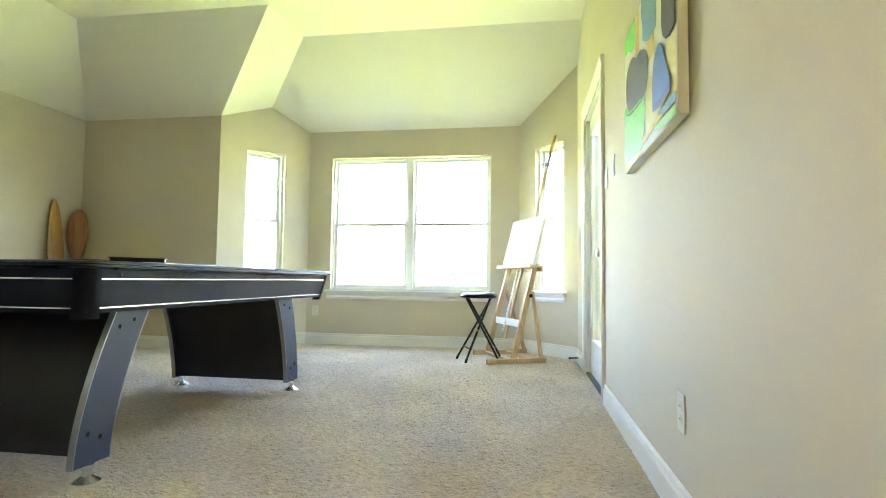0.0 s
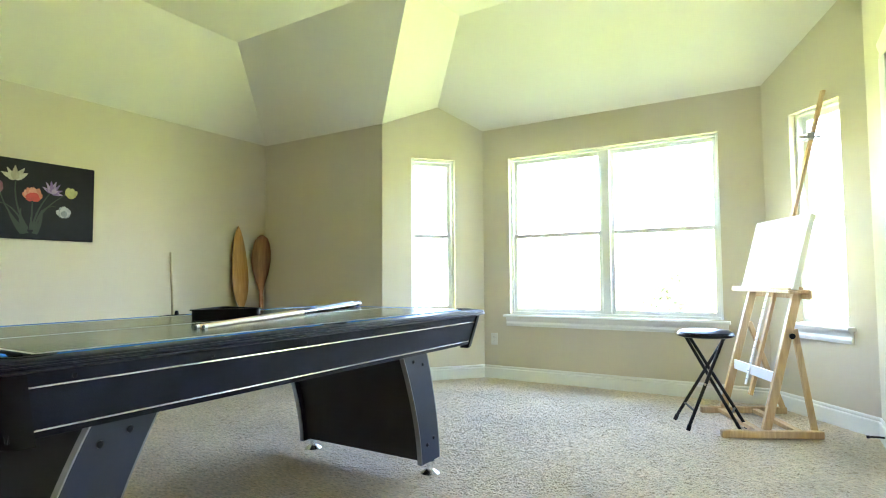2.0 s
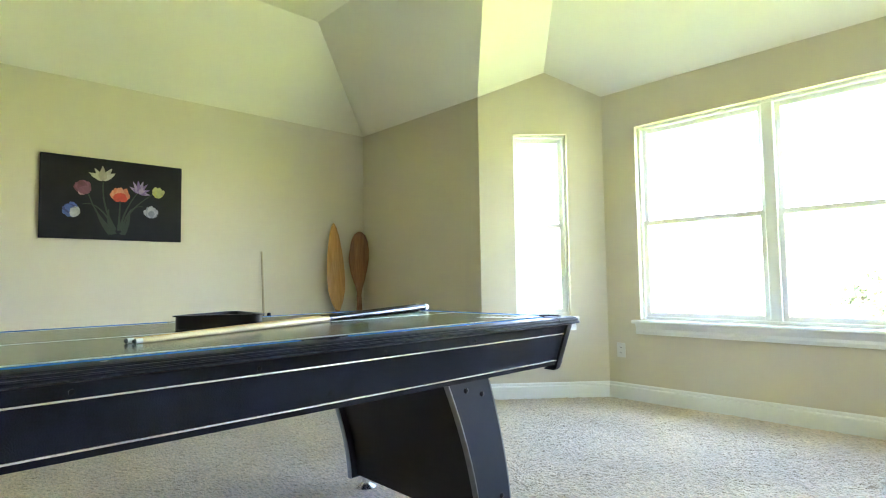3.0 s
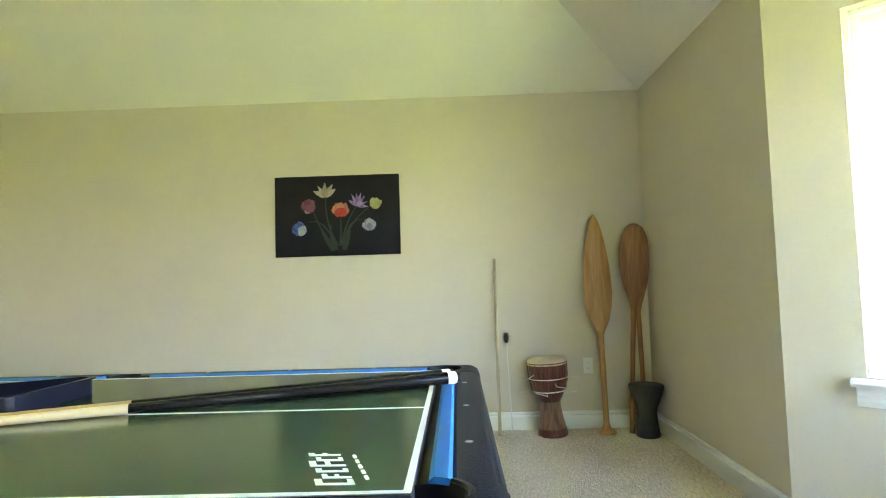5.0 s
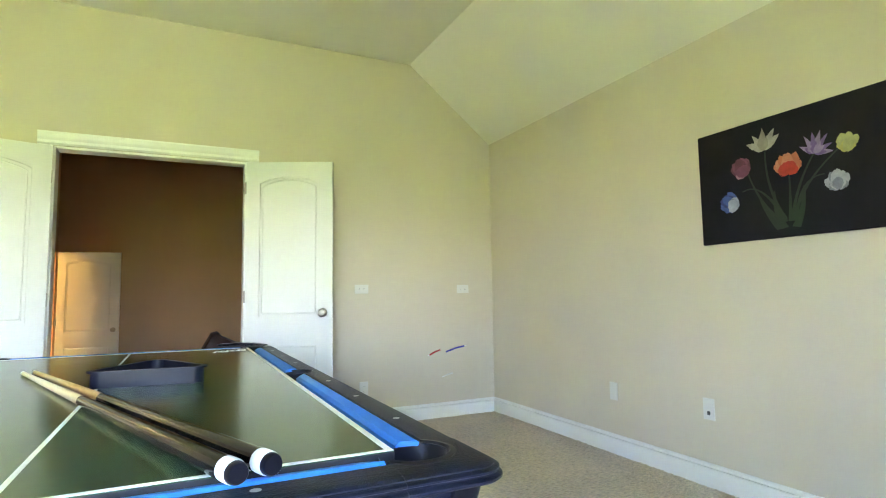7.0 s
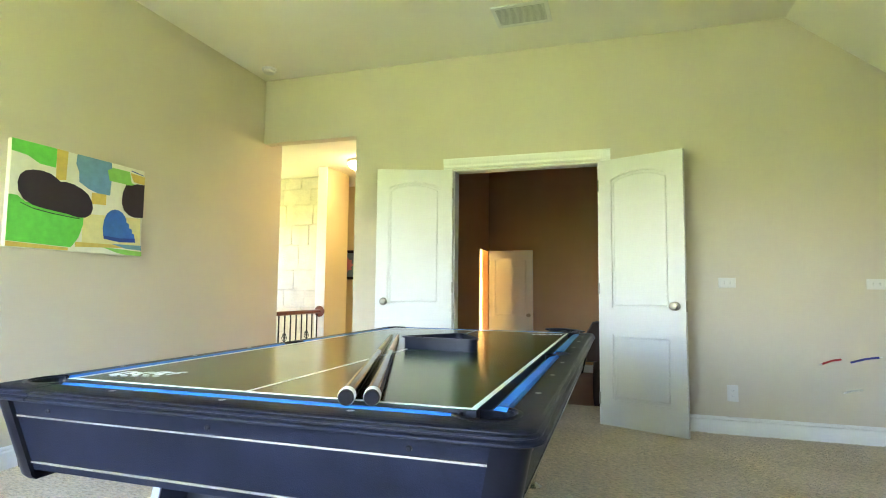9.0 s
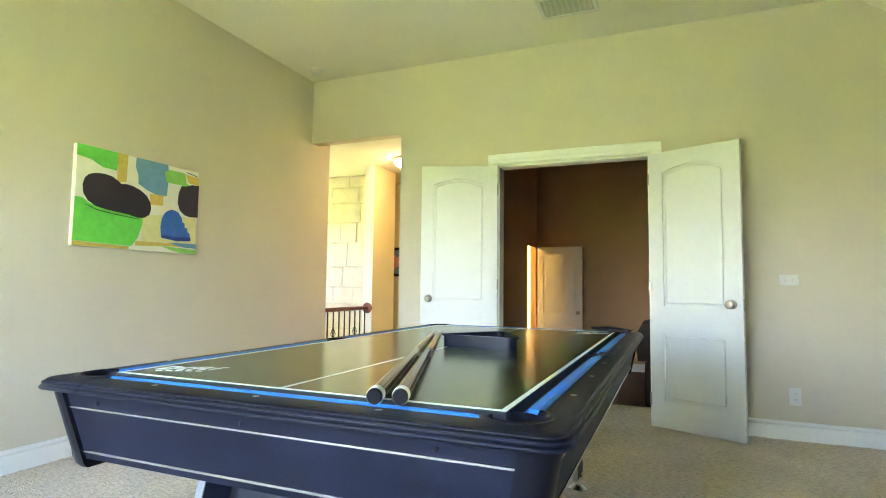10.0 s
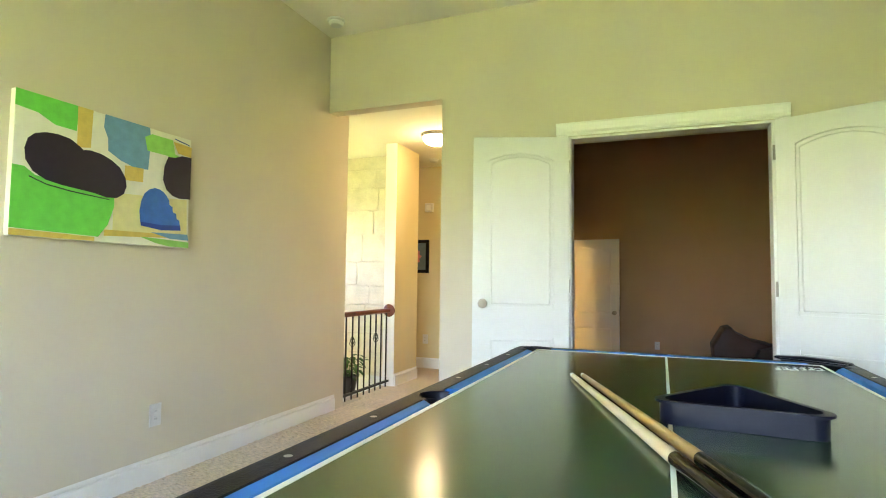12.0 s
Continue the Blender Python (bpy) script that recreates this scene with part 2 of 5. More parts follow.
def bar(bm, p, q, w, h, bevel=0.002, up=(0, 0, 1)):
    """A square bar from p to q, w wide and h deep."""
    p, q = Vector(p), Vector(q)
    d = (q - p).normalized()
    s = d.cross(Vector(up)).normalized()
    t = s.cross(d).normalized()
    vs = [bm.verts.new(e + s * (a * w / 2) + t * (b * h / 2)) for e in (p, q) for a, b in ((-1, -1), (1, -1), (1, 1), (-1, 1))]
    fs = [bm.faces.new([vs[i] for i in f]) for f in ((0, 1, 2, 3), (7, 6, 5, 4), (0, 4, 5, 1), (1, 5, 6, 2), (2, 6, 7, 3), (3, 7, 4, 0))]
    bmesh.ops.recalc_face_normals(bm, faces=fs)
    if bevel:
        es = list({e for f in fs for e in f.edges})
        bmesh.ops.bevel(bm, geom=es, offset=bevel, segments=1, affect="EDGES", profile=0.5)
    return bm


def mesh_ob(name, bm, material, smooth=False):
    me = bpy.data.meshes.new(name)
    bm.to_mesh(me)
    bm.free()
    me.materials.append(material)
    if smooth:
        for p in me.polygons:
            p.use_smooth = True
        me.set_sharp_from_angle(angle=radians(40))
    return new(name, me)


def part(name, bm, material, parent, label="", smooth=False):
    ob = mesh_ob(name, bm, material, smooth)
    ob.parent = parent
    return tagged(ob, label)


def thing(name, m, label, category, group="", kind=""):
    ob = new(name)
    ob.matrix_world = m
    ob.empty_display_size = 0.1
    return tagged(ob, label, category, group, kind)


def N():
    return bmesh.new()


# ---- plan ----
EX, WX, SY, NY, FY = 1.25, -4.145, 0.10, 5.158, 5.952
BL0, BL1 = (-2.51, NY), (-1.84, FY)
BR0, BR1 = (0.62, FY), (1.195, 5.262)
CZ, EZ, TOPZ = 3.125, 2.475, 3.35
T = 0.14


def ex(y):
    """The east wall, a little out of square."""
    return 1.25 - 0.01065 * (y - 0.1)


def wall(name, p, q, holes=(), mat=WALL, z0=-0.05, z1=TOPZ, thick=T, label="beige painted wall", ends=(0, 0)):
    """A wall whose room face runs from p to q with the room on its right; holes are (from, to, bottom, top) along it."""
    p, q = Vector((*p, 0)), Vector((*q, 0))
    L = (q - p).length
    bm = N()
    cuts = sorted(holes)
    s = -ends[0]
    for a, b, zb, zt in cuts:
        box(bm, s, 0, z0, a, thick, z1)
        if zb > z0:
            box(bm, a, 0, z0, b, thick, zb)
        if zt < z1:
            box(bm, a, 0, zt, b, thick, z1)
        s = b
    box(bm, s, 0, z0, L + ends[1], thick, z1)
    ob = mesh_ob(name, bm, mat)
    ob.matrix_world = Matrix.Translation(p) @ Matrix.Rotation(math.atan2(q.y - p.y, q.x - p.x), 4, "Z")
    return tagged(ob, label, "wall", kind="structure")


def baseboard(p, q, label="white moulded baseboard"):
    """Along the wall face from p to q, room on the right."""
    p, q = Vector((*p, 0)), Vector((*q, 0))
    L = (q - p).length
    bm = N()
    prism(bm, [(-0.016, 0), (-0.001, 0), (-0.001, 0.128), (-0.005, 0.128), (-0.009, 0.119), (-0.009, 0.110), (-0.004, 0.107), (-0.004, 0.103), (-0.013, 0.101), (-0.016, 0.094)], "x", 0, L)
    ob = mesh_ob("baseboard", bm, TRIM)
    ob.matrix_world = Matrix.Translation(p) @ Matrix.Rotation(math.atan2(q.y - p.y, q.x - p.x), 4, "Z")
    return tagged(ob, label, "baseboard", kind="structure")


# window and door openings
WF = (-1.555, 0.307, 0.635, 2.165)
DE = (3.49, 4.54, 0.0, 2.115)
OD = (-1.976, -0.729, 0.0, 2.11)
OH = (0.228, EX, 0.0, 2.485)
Lbay = math.hypot(BL1[0] - BL0[0], BL1[1] - BL0[1])
Rbay = math.hypot(BR1[0] - BR0[0], BR1[1] - BR0[1])
WLs, WRs = (0.285, 0.735), (0.27, 0.70)

wall("wall_west", (WX, SY - 0.14), (WX, NY), ends=(0, T))
wall("wall_north", (WX, NY), BL0, ends=(T, 0.0))
wall("wall_bay_left", BL0, BL1, [(WLs[0], WLs[1], 0.66, 2.165)], ends=(0.0, 0.05))
wall("wall_bay_front", BL1, BR0, [(WF[0] - BL1[0], WF[1] - BL1[0], WF[2], WF[3])], ends=(0.03, 0.03))
wall("wall_bay_right", BR0, BR1, [(WRs[0], WRs[1], 0.66, 2.165)], ends=(0.05, 0.05))
wall("wall_east", BR1, (ex(-0.22), -0.22), [(BR1[1] - DE[1], BR1[1] - DE[0], -0.05, DE[3])], thick=0.12)
wall("wall_south", (OH[0], SY), (WX, SY), [(OH[0] - OD[1], OH[0] - OD[0], -0.4, OD[3])], z0=-0.4, thick=0.12, ends=(0, T))
bm = N()
box(bm, OH[0], SY - 0.12, OH[3], EX - 0.002, SY - 0.001, TOPZ)
tagged(mesh_ob("wall_header", bm, WALL), "beige painted wall above the hall opening", "wall", kind="structure")

# ceiling with its slopes
PK = (-2.15, 5.585, 2.685)
A, B, C, D = (WX, SY, EZ), (-3.34, SY, CZ), (-3.40, 4.187, CZ), (WX, NY, EZ)
E_, F_, G_ = (-1.505, 4.187, CZ), (-2.51, NY, EZ), (-1.458, 4.829, CZ)
H_, I_, J_, K_ = (ex(4.829) + 0.02, 4.829, CZ), (1.215, 5.262, 2.873), (0.62, FY, 2.482), (-1.84, FY, 2.482)
S_ = (EX, SY, CZ)
bm = N()
for poly in ((A, B, C, D), (D, C, E_, F_), (F_, E_, G_, PK), (G_, H_, I_, J_, K_, PK), (B, S_, H_, G_, E_, C)):
    vs = [bm.verts.new(p) for p in poly]
    up = [bm.verts.new((p[0], p[1], p[2] + 0.12)) for p in poly]
    bm.faces.new(vs)
    bm.faces.new(up[::-1])
    for i in range(len(vs)):
        k = (i + 1) % len(vs)
        bm.faces.new((vs[i], up[i], up[k], vs[k]))
bmesh.ops.recalc_face_normals(bm, faces=bm.faces)
tagged(mesh_ob("ceiling", bm, CEIL), "cream painted tray ceiling with sloped sides", "ceiling", kind="structure")

# baseboards
baseboard((WX, SY), (WX, NY))
baseboard((WX, NY), BL0)
baseboard(BL0, BL1)
baseboard(BL1, BR0)
baseboard(BR0, BR1)
baseboard(BR1, (ex(DE[1]), DE[1] + 0.09))
baseboard((ex(DE[0]), DE[0] - 0.09), (ex(0), -0.07))
baseboard((OD[0] - 0.085, SY), (WX, SY))
baseboard((OH[0], SY), (OD[1] + 0.085, SY))


# carpet with uneven pile
def carpet(name, x0, y0, x1, y1, step, z, rough_h, mat, label):
    nx, ny = int((x1 - x0) / step) + 1, int((y1 - y0) / step) + 1
    rng = np.random.default_rng(5)
    gx, gy = np.meshgrid(np.linspace(x0, x1, nx), np.linspace(y0, y1, ny), indexing="ij")
    h = rng.random((nx, ny))
    h = (h + np.roll(h, (1, 1), (0, 1)) + 0.6 * np.roll(h, (2, 1), (0, 1))) / 2.6
    h = 0.75 * h + 0.25 * (h + np.roll(h, 1, 0) + np.roll(h, 1, 1) + np.roll(h, (1, 1), (0, 1))) / 4
    wave = np.sin(gx * 7 + 2 * np.sin(gy * 3)) * np.sin(gy * 6 + 1.5 * np.sin(gx * 4))
    gz = z - rough_h * h + 0.0015 * wave
    gx = gx + (rng.random((nx, ny)) - 0.5) * step * 0.7
    gy = gy + (rng.random((nx, ny)) - 0.5) * step * 0.7
    co = np.stack((gx, gy, gz), -1).reshape(-1, 3)
    idx = np.arange(nx * ny).reshape(nx, ny)
    quads = np.stack((idx[:-1, :-1], idx[1:, :-1], idx[1:, 1:], idx[:-1, 1:]), -1).reshape(-1, 4)
    me = bpy.data.meshes.new(name)
    me.from_pydata(co.tolist(), [], quads.tolist())
    me.materials.append(mat)
    return tagged(new(name, me), label, "carpet", kind="structure")


carpet("floor", WX, SY - 0.7, EX, FY, 0.0105, 0.008, 0.0135, CARPET, "beige shaggy wall-to-wall carpet")
bm = N()
box(bm, WX - T, -0.62, -0.28, EX + T, FY + T, -0.02)
tagged(mesh_ob("floor_slab", bm, OUTW), "floor slab under the carpet", "floor", kind="structure")


# ---- windows ----
def window(name, m, w, zb, zt, units, label):
    """A sash window in its opening; local x along the wall, y outwards, units side by side."""
    win = tagged(thing(name, m, label, "window", kind="structure"))
    f = 0.022
    bm = N()
    box(bm, 0, 0.05, zb, f, 0.13, zt, 0.003)
    part("window_frame", bm, VINYL, win)
    bm = N()
    box(bm, w - f, 0.05, zb, w, 0.13, zt, 0.003)
    part("window_frame", bm, VINYL, win)
    bm = N()
    box(bm, f, 0.05, zt - f, w - f, 0.13, zt, 0.003)
    part("window_frame", bm, VINYL, win)
    bm = N()
    box(bm, f, 0.05, zb, w - f, 0.13, zb + f, 0.003)
    part("window_frame", bm, VINYL, win)
    mul = 0.075
    cw = (w - 2 * f - mul * (units - 1)) / units
    zm = zb + 0.755 * (zt - zb) / 1.53
    for u in range(units):
        a = f + u * (cw + mul)
        if u:
            bm = N()
            box(bm, a - mul, 0.045, zb + f, a, 0.125, zt - f, 0.004)
            part("mullion", bm, VINYL, win)
        for lo, hi, y in ((zb + f, zm + 0.02, 0.065), (zm - 0.02, zt - f, 0.095)):
            s = 0.034
            bm = N()
            for q in ((a, lo, a + s, hi), (a + cw - s, lo, a + cw, hi), (a + s, lo, a + cw - s, lo + s), (a + s, hi - s, a + cw - s, hi)):
                box(bm, q[0], y, q[1], q[2], y + 0.028, q[3], 0.002)
            sash = part("sash", bm, VINYL, win)
            bm = N()
            box(bm, a + s - 0.003, y + 0.012, lo + s - 0.003, a + cw - s + 0.003, y + 0.016, hi - s + 0.003)
            pane = part("pane", bm, GLASS, sash, "clear window pane")
            pane.visible_shadow = False
    bm = N()
    prism(bm, [(-0.055, zb - 0.030), (-0.060, zb - 0.018), (-0.055, zb - 0.004), (0.052, zb - 0.004), (0.052, zb - 0.030)], "x", -0.05, w + 0.05)
    part("window_sill", bm, TRIM, win)
    bm = N()
    prism(bm, [(-0.003, zb - 0.115), (-0.016, zb - 0.112), (-0.020, zb - 0.090), (-0.014, zb - 0.070), (-0.026, zb - 0.045), (-0.030, zb - 0.031), (-0.003, zb - 0.031)], "x", -0.035, w + 0.035)
    part("apron", bm, TRIM, win)
    return win


def along(p, q, s):
    a = math.atan2(q[1] - p[1], q[0] - p[0])
    return Matrix.Translation((p[0] + math.cos(a) * s, p[1] + math.sin(a) * s, 0)) @ Matrix.Rotation(a, 4, "Z")


window("window_1", along(BL1, BR0, WF[0] - BL1[0]), WF[1] - WF[0], WF[2], WF[3], 2, "wide white double sash window with sill, bright daylight outside")
window("window_2", along(BL0, BL1, WLs[0]), WLs[1] - WLs[0], 0.66, 2.165, 1, "narrow white sash window in the angled bay wall")
window("window_3", along(BR0, BR1, WRs[0]), WRs[1] - WRs[0], 0.66, 2.165, 1, "narrow white sash window behind the easel")


# ---- doors ----
def casing(name, m, w, h, width, label):
    """A moulded frame round an opening; local x along the wall, -y to the room."""
    c = tagged(thing(name, m, label, "door frame", kind="structure"))
    prof = [(0.0, -0.002), (0.0, -0.012), (0.012, -0.019), (width * 0.35, -0.016), (width * 0.55, -0.022), (width - 0.012, -0.026), (width, -0.022), (width, -0.002)]
    bm = N()
    prism(bm, [(-p[0], p[1]) for p in prof], "z", 0.0, h)
    part("side_trim", bm, TRIM, c)
    bm = N()
    prism(bm, [(w + p[0], p[1]) for p in prof], "z", 0.0, h)
    part("side_trim", bm, TRIM, c)
    bm = N()
    prism(bm, [(p[1] * 1.15, h + p[0] * 1.08) for p in prof], "x", -width, w + width)
    part("head_trim", bm, TRIM, c)
    for a, b in ((0.0, 0.018), (w - 0.018, w)):
        bm = N()
        box(bm, a, 0.0, 0.0, b, 0.12, h - 0.002, 0.002)
        part("jamb", bm, TRIM, c)
    bm = N()
    box(bm, 0.018, 0.0, h - 0.02, w - 0.018, 0.12, h - 0.002, 0.002)
    part("jamb", bm, TRIM, c)
    return c


def knob_bm(side=1):
    m = Matrix.Rotation(radians(90 * side), 4, "X")
    return lathe(N(), [(0.0, 0.0), (0.033, 0.0), (0.033, 0.005), (0.028, 0.009), (0.012, 0.012), (0.011, 0.030), (0.018, 0.036), (0.028, 0.044), (0.030, 0.056), (0.026, 0.066), (0.012, 0.071), (0.0, 0.072)], 28, m)


def arch_pts(x0, x1, zb, zt, rise, n=14):
    pts = [(x0, zb), (x1, zb)]
    for i in range(n + 1):
        u = i / n
        pts.append((x1 + (x0 - x1) * u, zt - rise + rise * math.sin(math.pi * u) ** 0.8 if 0 < u < 1 else zt - rise))
    return pts


def panel_leaf(name, m, w, h, knob_at, label, mat=DOORP, both=True):
    """A two-panel door leaf with an arched upper panel; local x from the hinge, thickness in y about 0."""
    d = tagged(thing(name, m, label, "door", kind="structure"))
    st, core, face = 0.105, 0.0045, 0.0175
    bm = N()
    box(bm, 0, -core, 0, w, core, h)
    part("core", bm, mat, d)
    lock0, lock1, bot, top = 0.70, 0.90, 0.20, h - 0.115
    for side in (-1, 1):
        a, b = (-face, -core) if side < 0 else (core, face)
        bm = N()
        box(bm, 0, a, 0, st, b, h)
        box(bm, w - st, a, 0, w, b, h)
        box(bm, st, a, 0, w - st, b, bot)
        box(bm, st, a, lock0, w - st, b, lock1)
        arc = arch_pts(st, w - st, lock1, top, 0.05)[2:]
        for (xa, za), (xb, zb_) in zip(arc, arc[1:]):
            prism(bm, [(xb, zb_), (xa, za), (xa, h), (xb, h)], "y", a, b)
        part("stiles", bm, mat, d)
        y0 = side * core
        for zb_, zt, rise in ((bot, lock0, 0.0), (lock1, top, 0.05)):
            # the moulding slopes down to a groove and a raised field stands in it
            bm = N()
            g = 0.020
            pts = arch_pts(st + g, w - st - g, zb_ + g, zt - g, rise) if rise else [(st + g, zb_ + g), (w - st - g, zb_ + g), (w - st - g, zt - g), (st + g, zt - g)]
            y1 = side * (face - 0.003)
            prism(bm, pts, "y", min(y0, y1), max(y0, y1), 0.0085)
            part("raised_panel", bm, mat, d)
    for side in (1, -1):
        k = part("door_knob", knob_bm(side), NICKEL, d, "round satin nickel knob", True)
        k.location = (knob_at, -side * face, 0.925)
    bm = N()
    box(bm, w - 0.001 if knob_at > w / 2 else -0.001, -0.011, 0.885, w + 0.002 if knob_at > w / 2 else 0.001, 0.011, 0.965)
    part("latch_plate", bm, NICKEL, d)
    for z in (0.2, 1.05, h - 0.2):
        x = 0.0 if knob_at > w / 2 else w
        part("hinge", tube(N(), [(x - 0.004, -face, z - 0.045), (x - 0.004, -face, z + 0.045)], 0.007, 8), NICKEL, d)
    return d


casing("door_frame_1", Matrix.Translation((OD[1], SY, 0)) @ Matrix.Rotation(math.pi, 4, "Z"), OD[1] - OD[0], OD[3], 0.085, "white moulded frame of the double doorway")
aR = math.atan2(0.401 - 0.128, -2.585 + 1.972)
aL = math.atan2(0.333 - 0.128, -0.112 + 0.733)
panel_leaf("door_1", Matrix.Translation((-1.972, 0.142, 0.016)) @ Matrix.Rotation(aR, 4, "Z"), 0.655, 2.075, 0.585, "white two-panel door leaf with arched panel, standing open")
panel_leaf("door_2", Matrix.Translation((-0.733, 0.142, 0.016)) @ Matrix.Rotation(aL, 4, "Z"), 0.655, 2.075, 0.585, "white two-panel door leaf with arched panel, folded open")

# glazed door in the east wall
dm = Matrix.Translation((ex(DE[1]), DE[1], 0)) @ Matrix.Rotation(-math.pi / 2 + 0.01065, 4, "Z")
casing("door_frame_2", dm, DE[1] - DE[0], DE[3], 0.085, "white moulded frame of the glazed door")
gd = tagged(thing("door_3", dm, "white closed glazed door with large glass pane and lower panel", "door", kind="structure"))
gw, gh = DE[1] - DE[0], DE[3]
bm = N()
for q in ((0.02, 0.02, 0.15, gh - 0.022), (gw - 0.15, 0.02, gw - 0.02, gh - 0.022), (0.15, 0.02, gw - 0.15, 0.27), (0.15, gh - 0.16, gw - 0.15, gh - 0.022)):
    box(bm, q[0], 0.035, q[1], q[2], 0.078, q[3])
part("stiles", bm, DOORP, gd)
bm = N()
for q in ((0.15, 0.27, 0.175, gh - 0.16), (gw - 0.175, 0.27, gw - 0.15, gh - 0.16), (0.175, 0.27, gw - 0.175, 0.30), (0.175, gh - 0.19, gw - 0.175, gh - 0.16)):
    box(bm, q[0], 0.026, q[1], q[2], 0.084, q[3], 0.006)
part("glazing_bead", bm, DOORP, gd)
bm = N()
box(bm, 0.172, 0.052, 0.297, gw - 0.172, 0.058, gh - 0.187)
part("pane", bm, GLASS, gd, "large clear door pane").visible_shadow = False
k = part("door_knob", knob_bm(1), NICKEL, gd, "round satin nickel knob", True)
k.location = (gw - 0.085, 0.035, 0.945)
k = part("deadbolt", lathe(N(), [(0.0, 0.0), (0.03, 0.0), (0.028, 0.012), (0.012, 0.014), (0.010, 0.028), (0.0, 0.03)], 24, Matrix.Rotation(radians(90), 4, "X")), NICKEL, gd, "round nickel deadbolt", True)
k.location = (gw - 0.085, 0.035, 1.10)
bm = N()
box(bm, 0.0, 0.0, 0.004, gw, 0.12, 0.02, 0.004)
part("threshold", bm, BLACKPL, gd, "dark threshold")


# ---- pool table ----
TX0, TX1, TY0, TY1, RZ = -1.962, -0.733, 1.526, 3.812, 0.81
PF = 0.811
tab = thing("pool_table", Matrix.Translation((0, 0, 0)), "black pool table with blue cushions and glossy dark green playfield", "pool table")
RW, CO = 0.066, 0.150
YM = (TY0 + TY1) / 2


LIP = [(0.004, 0.7819), (-0.0101, 0.7829), (-0.014, 0.7859), (-0.014, 0.7892), (-0.0109, 0.7922), (-0.0066, 0.7932), (-0.0066, 0.7951), (-0.0094, 0.7968), (-0.0094, 0.7994), (-0.0062, 0.8017), (-0.0016, 0.8024), (-0.0016, 0.8044), (0.004, 0.8074), (0.014, 0.809)]


def lip(a, b, m):
    """A straight rail from a to b along local x; outer edge at y = 0, inner at RW."""
    bm = N()
    prism(bm, LIP + [(0.03, RZ), (RW - 0.008, RZ), (RW, 0.804), (RW, 0.770)], "x", a, b)
    bm.transform(m)
    return bm


def side(p, q):
    return Matrix.Translation((*p, 0)) @ Matrix.Rotation(math.atan2(q[1] - p[1], q[0] - p[0]), 4, "Z")


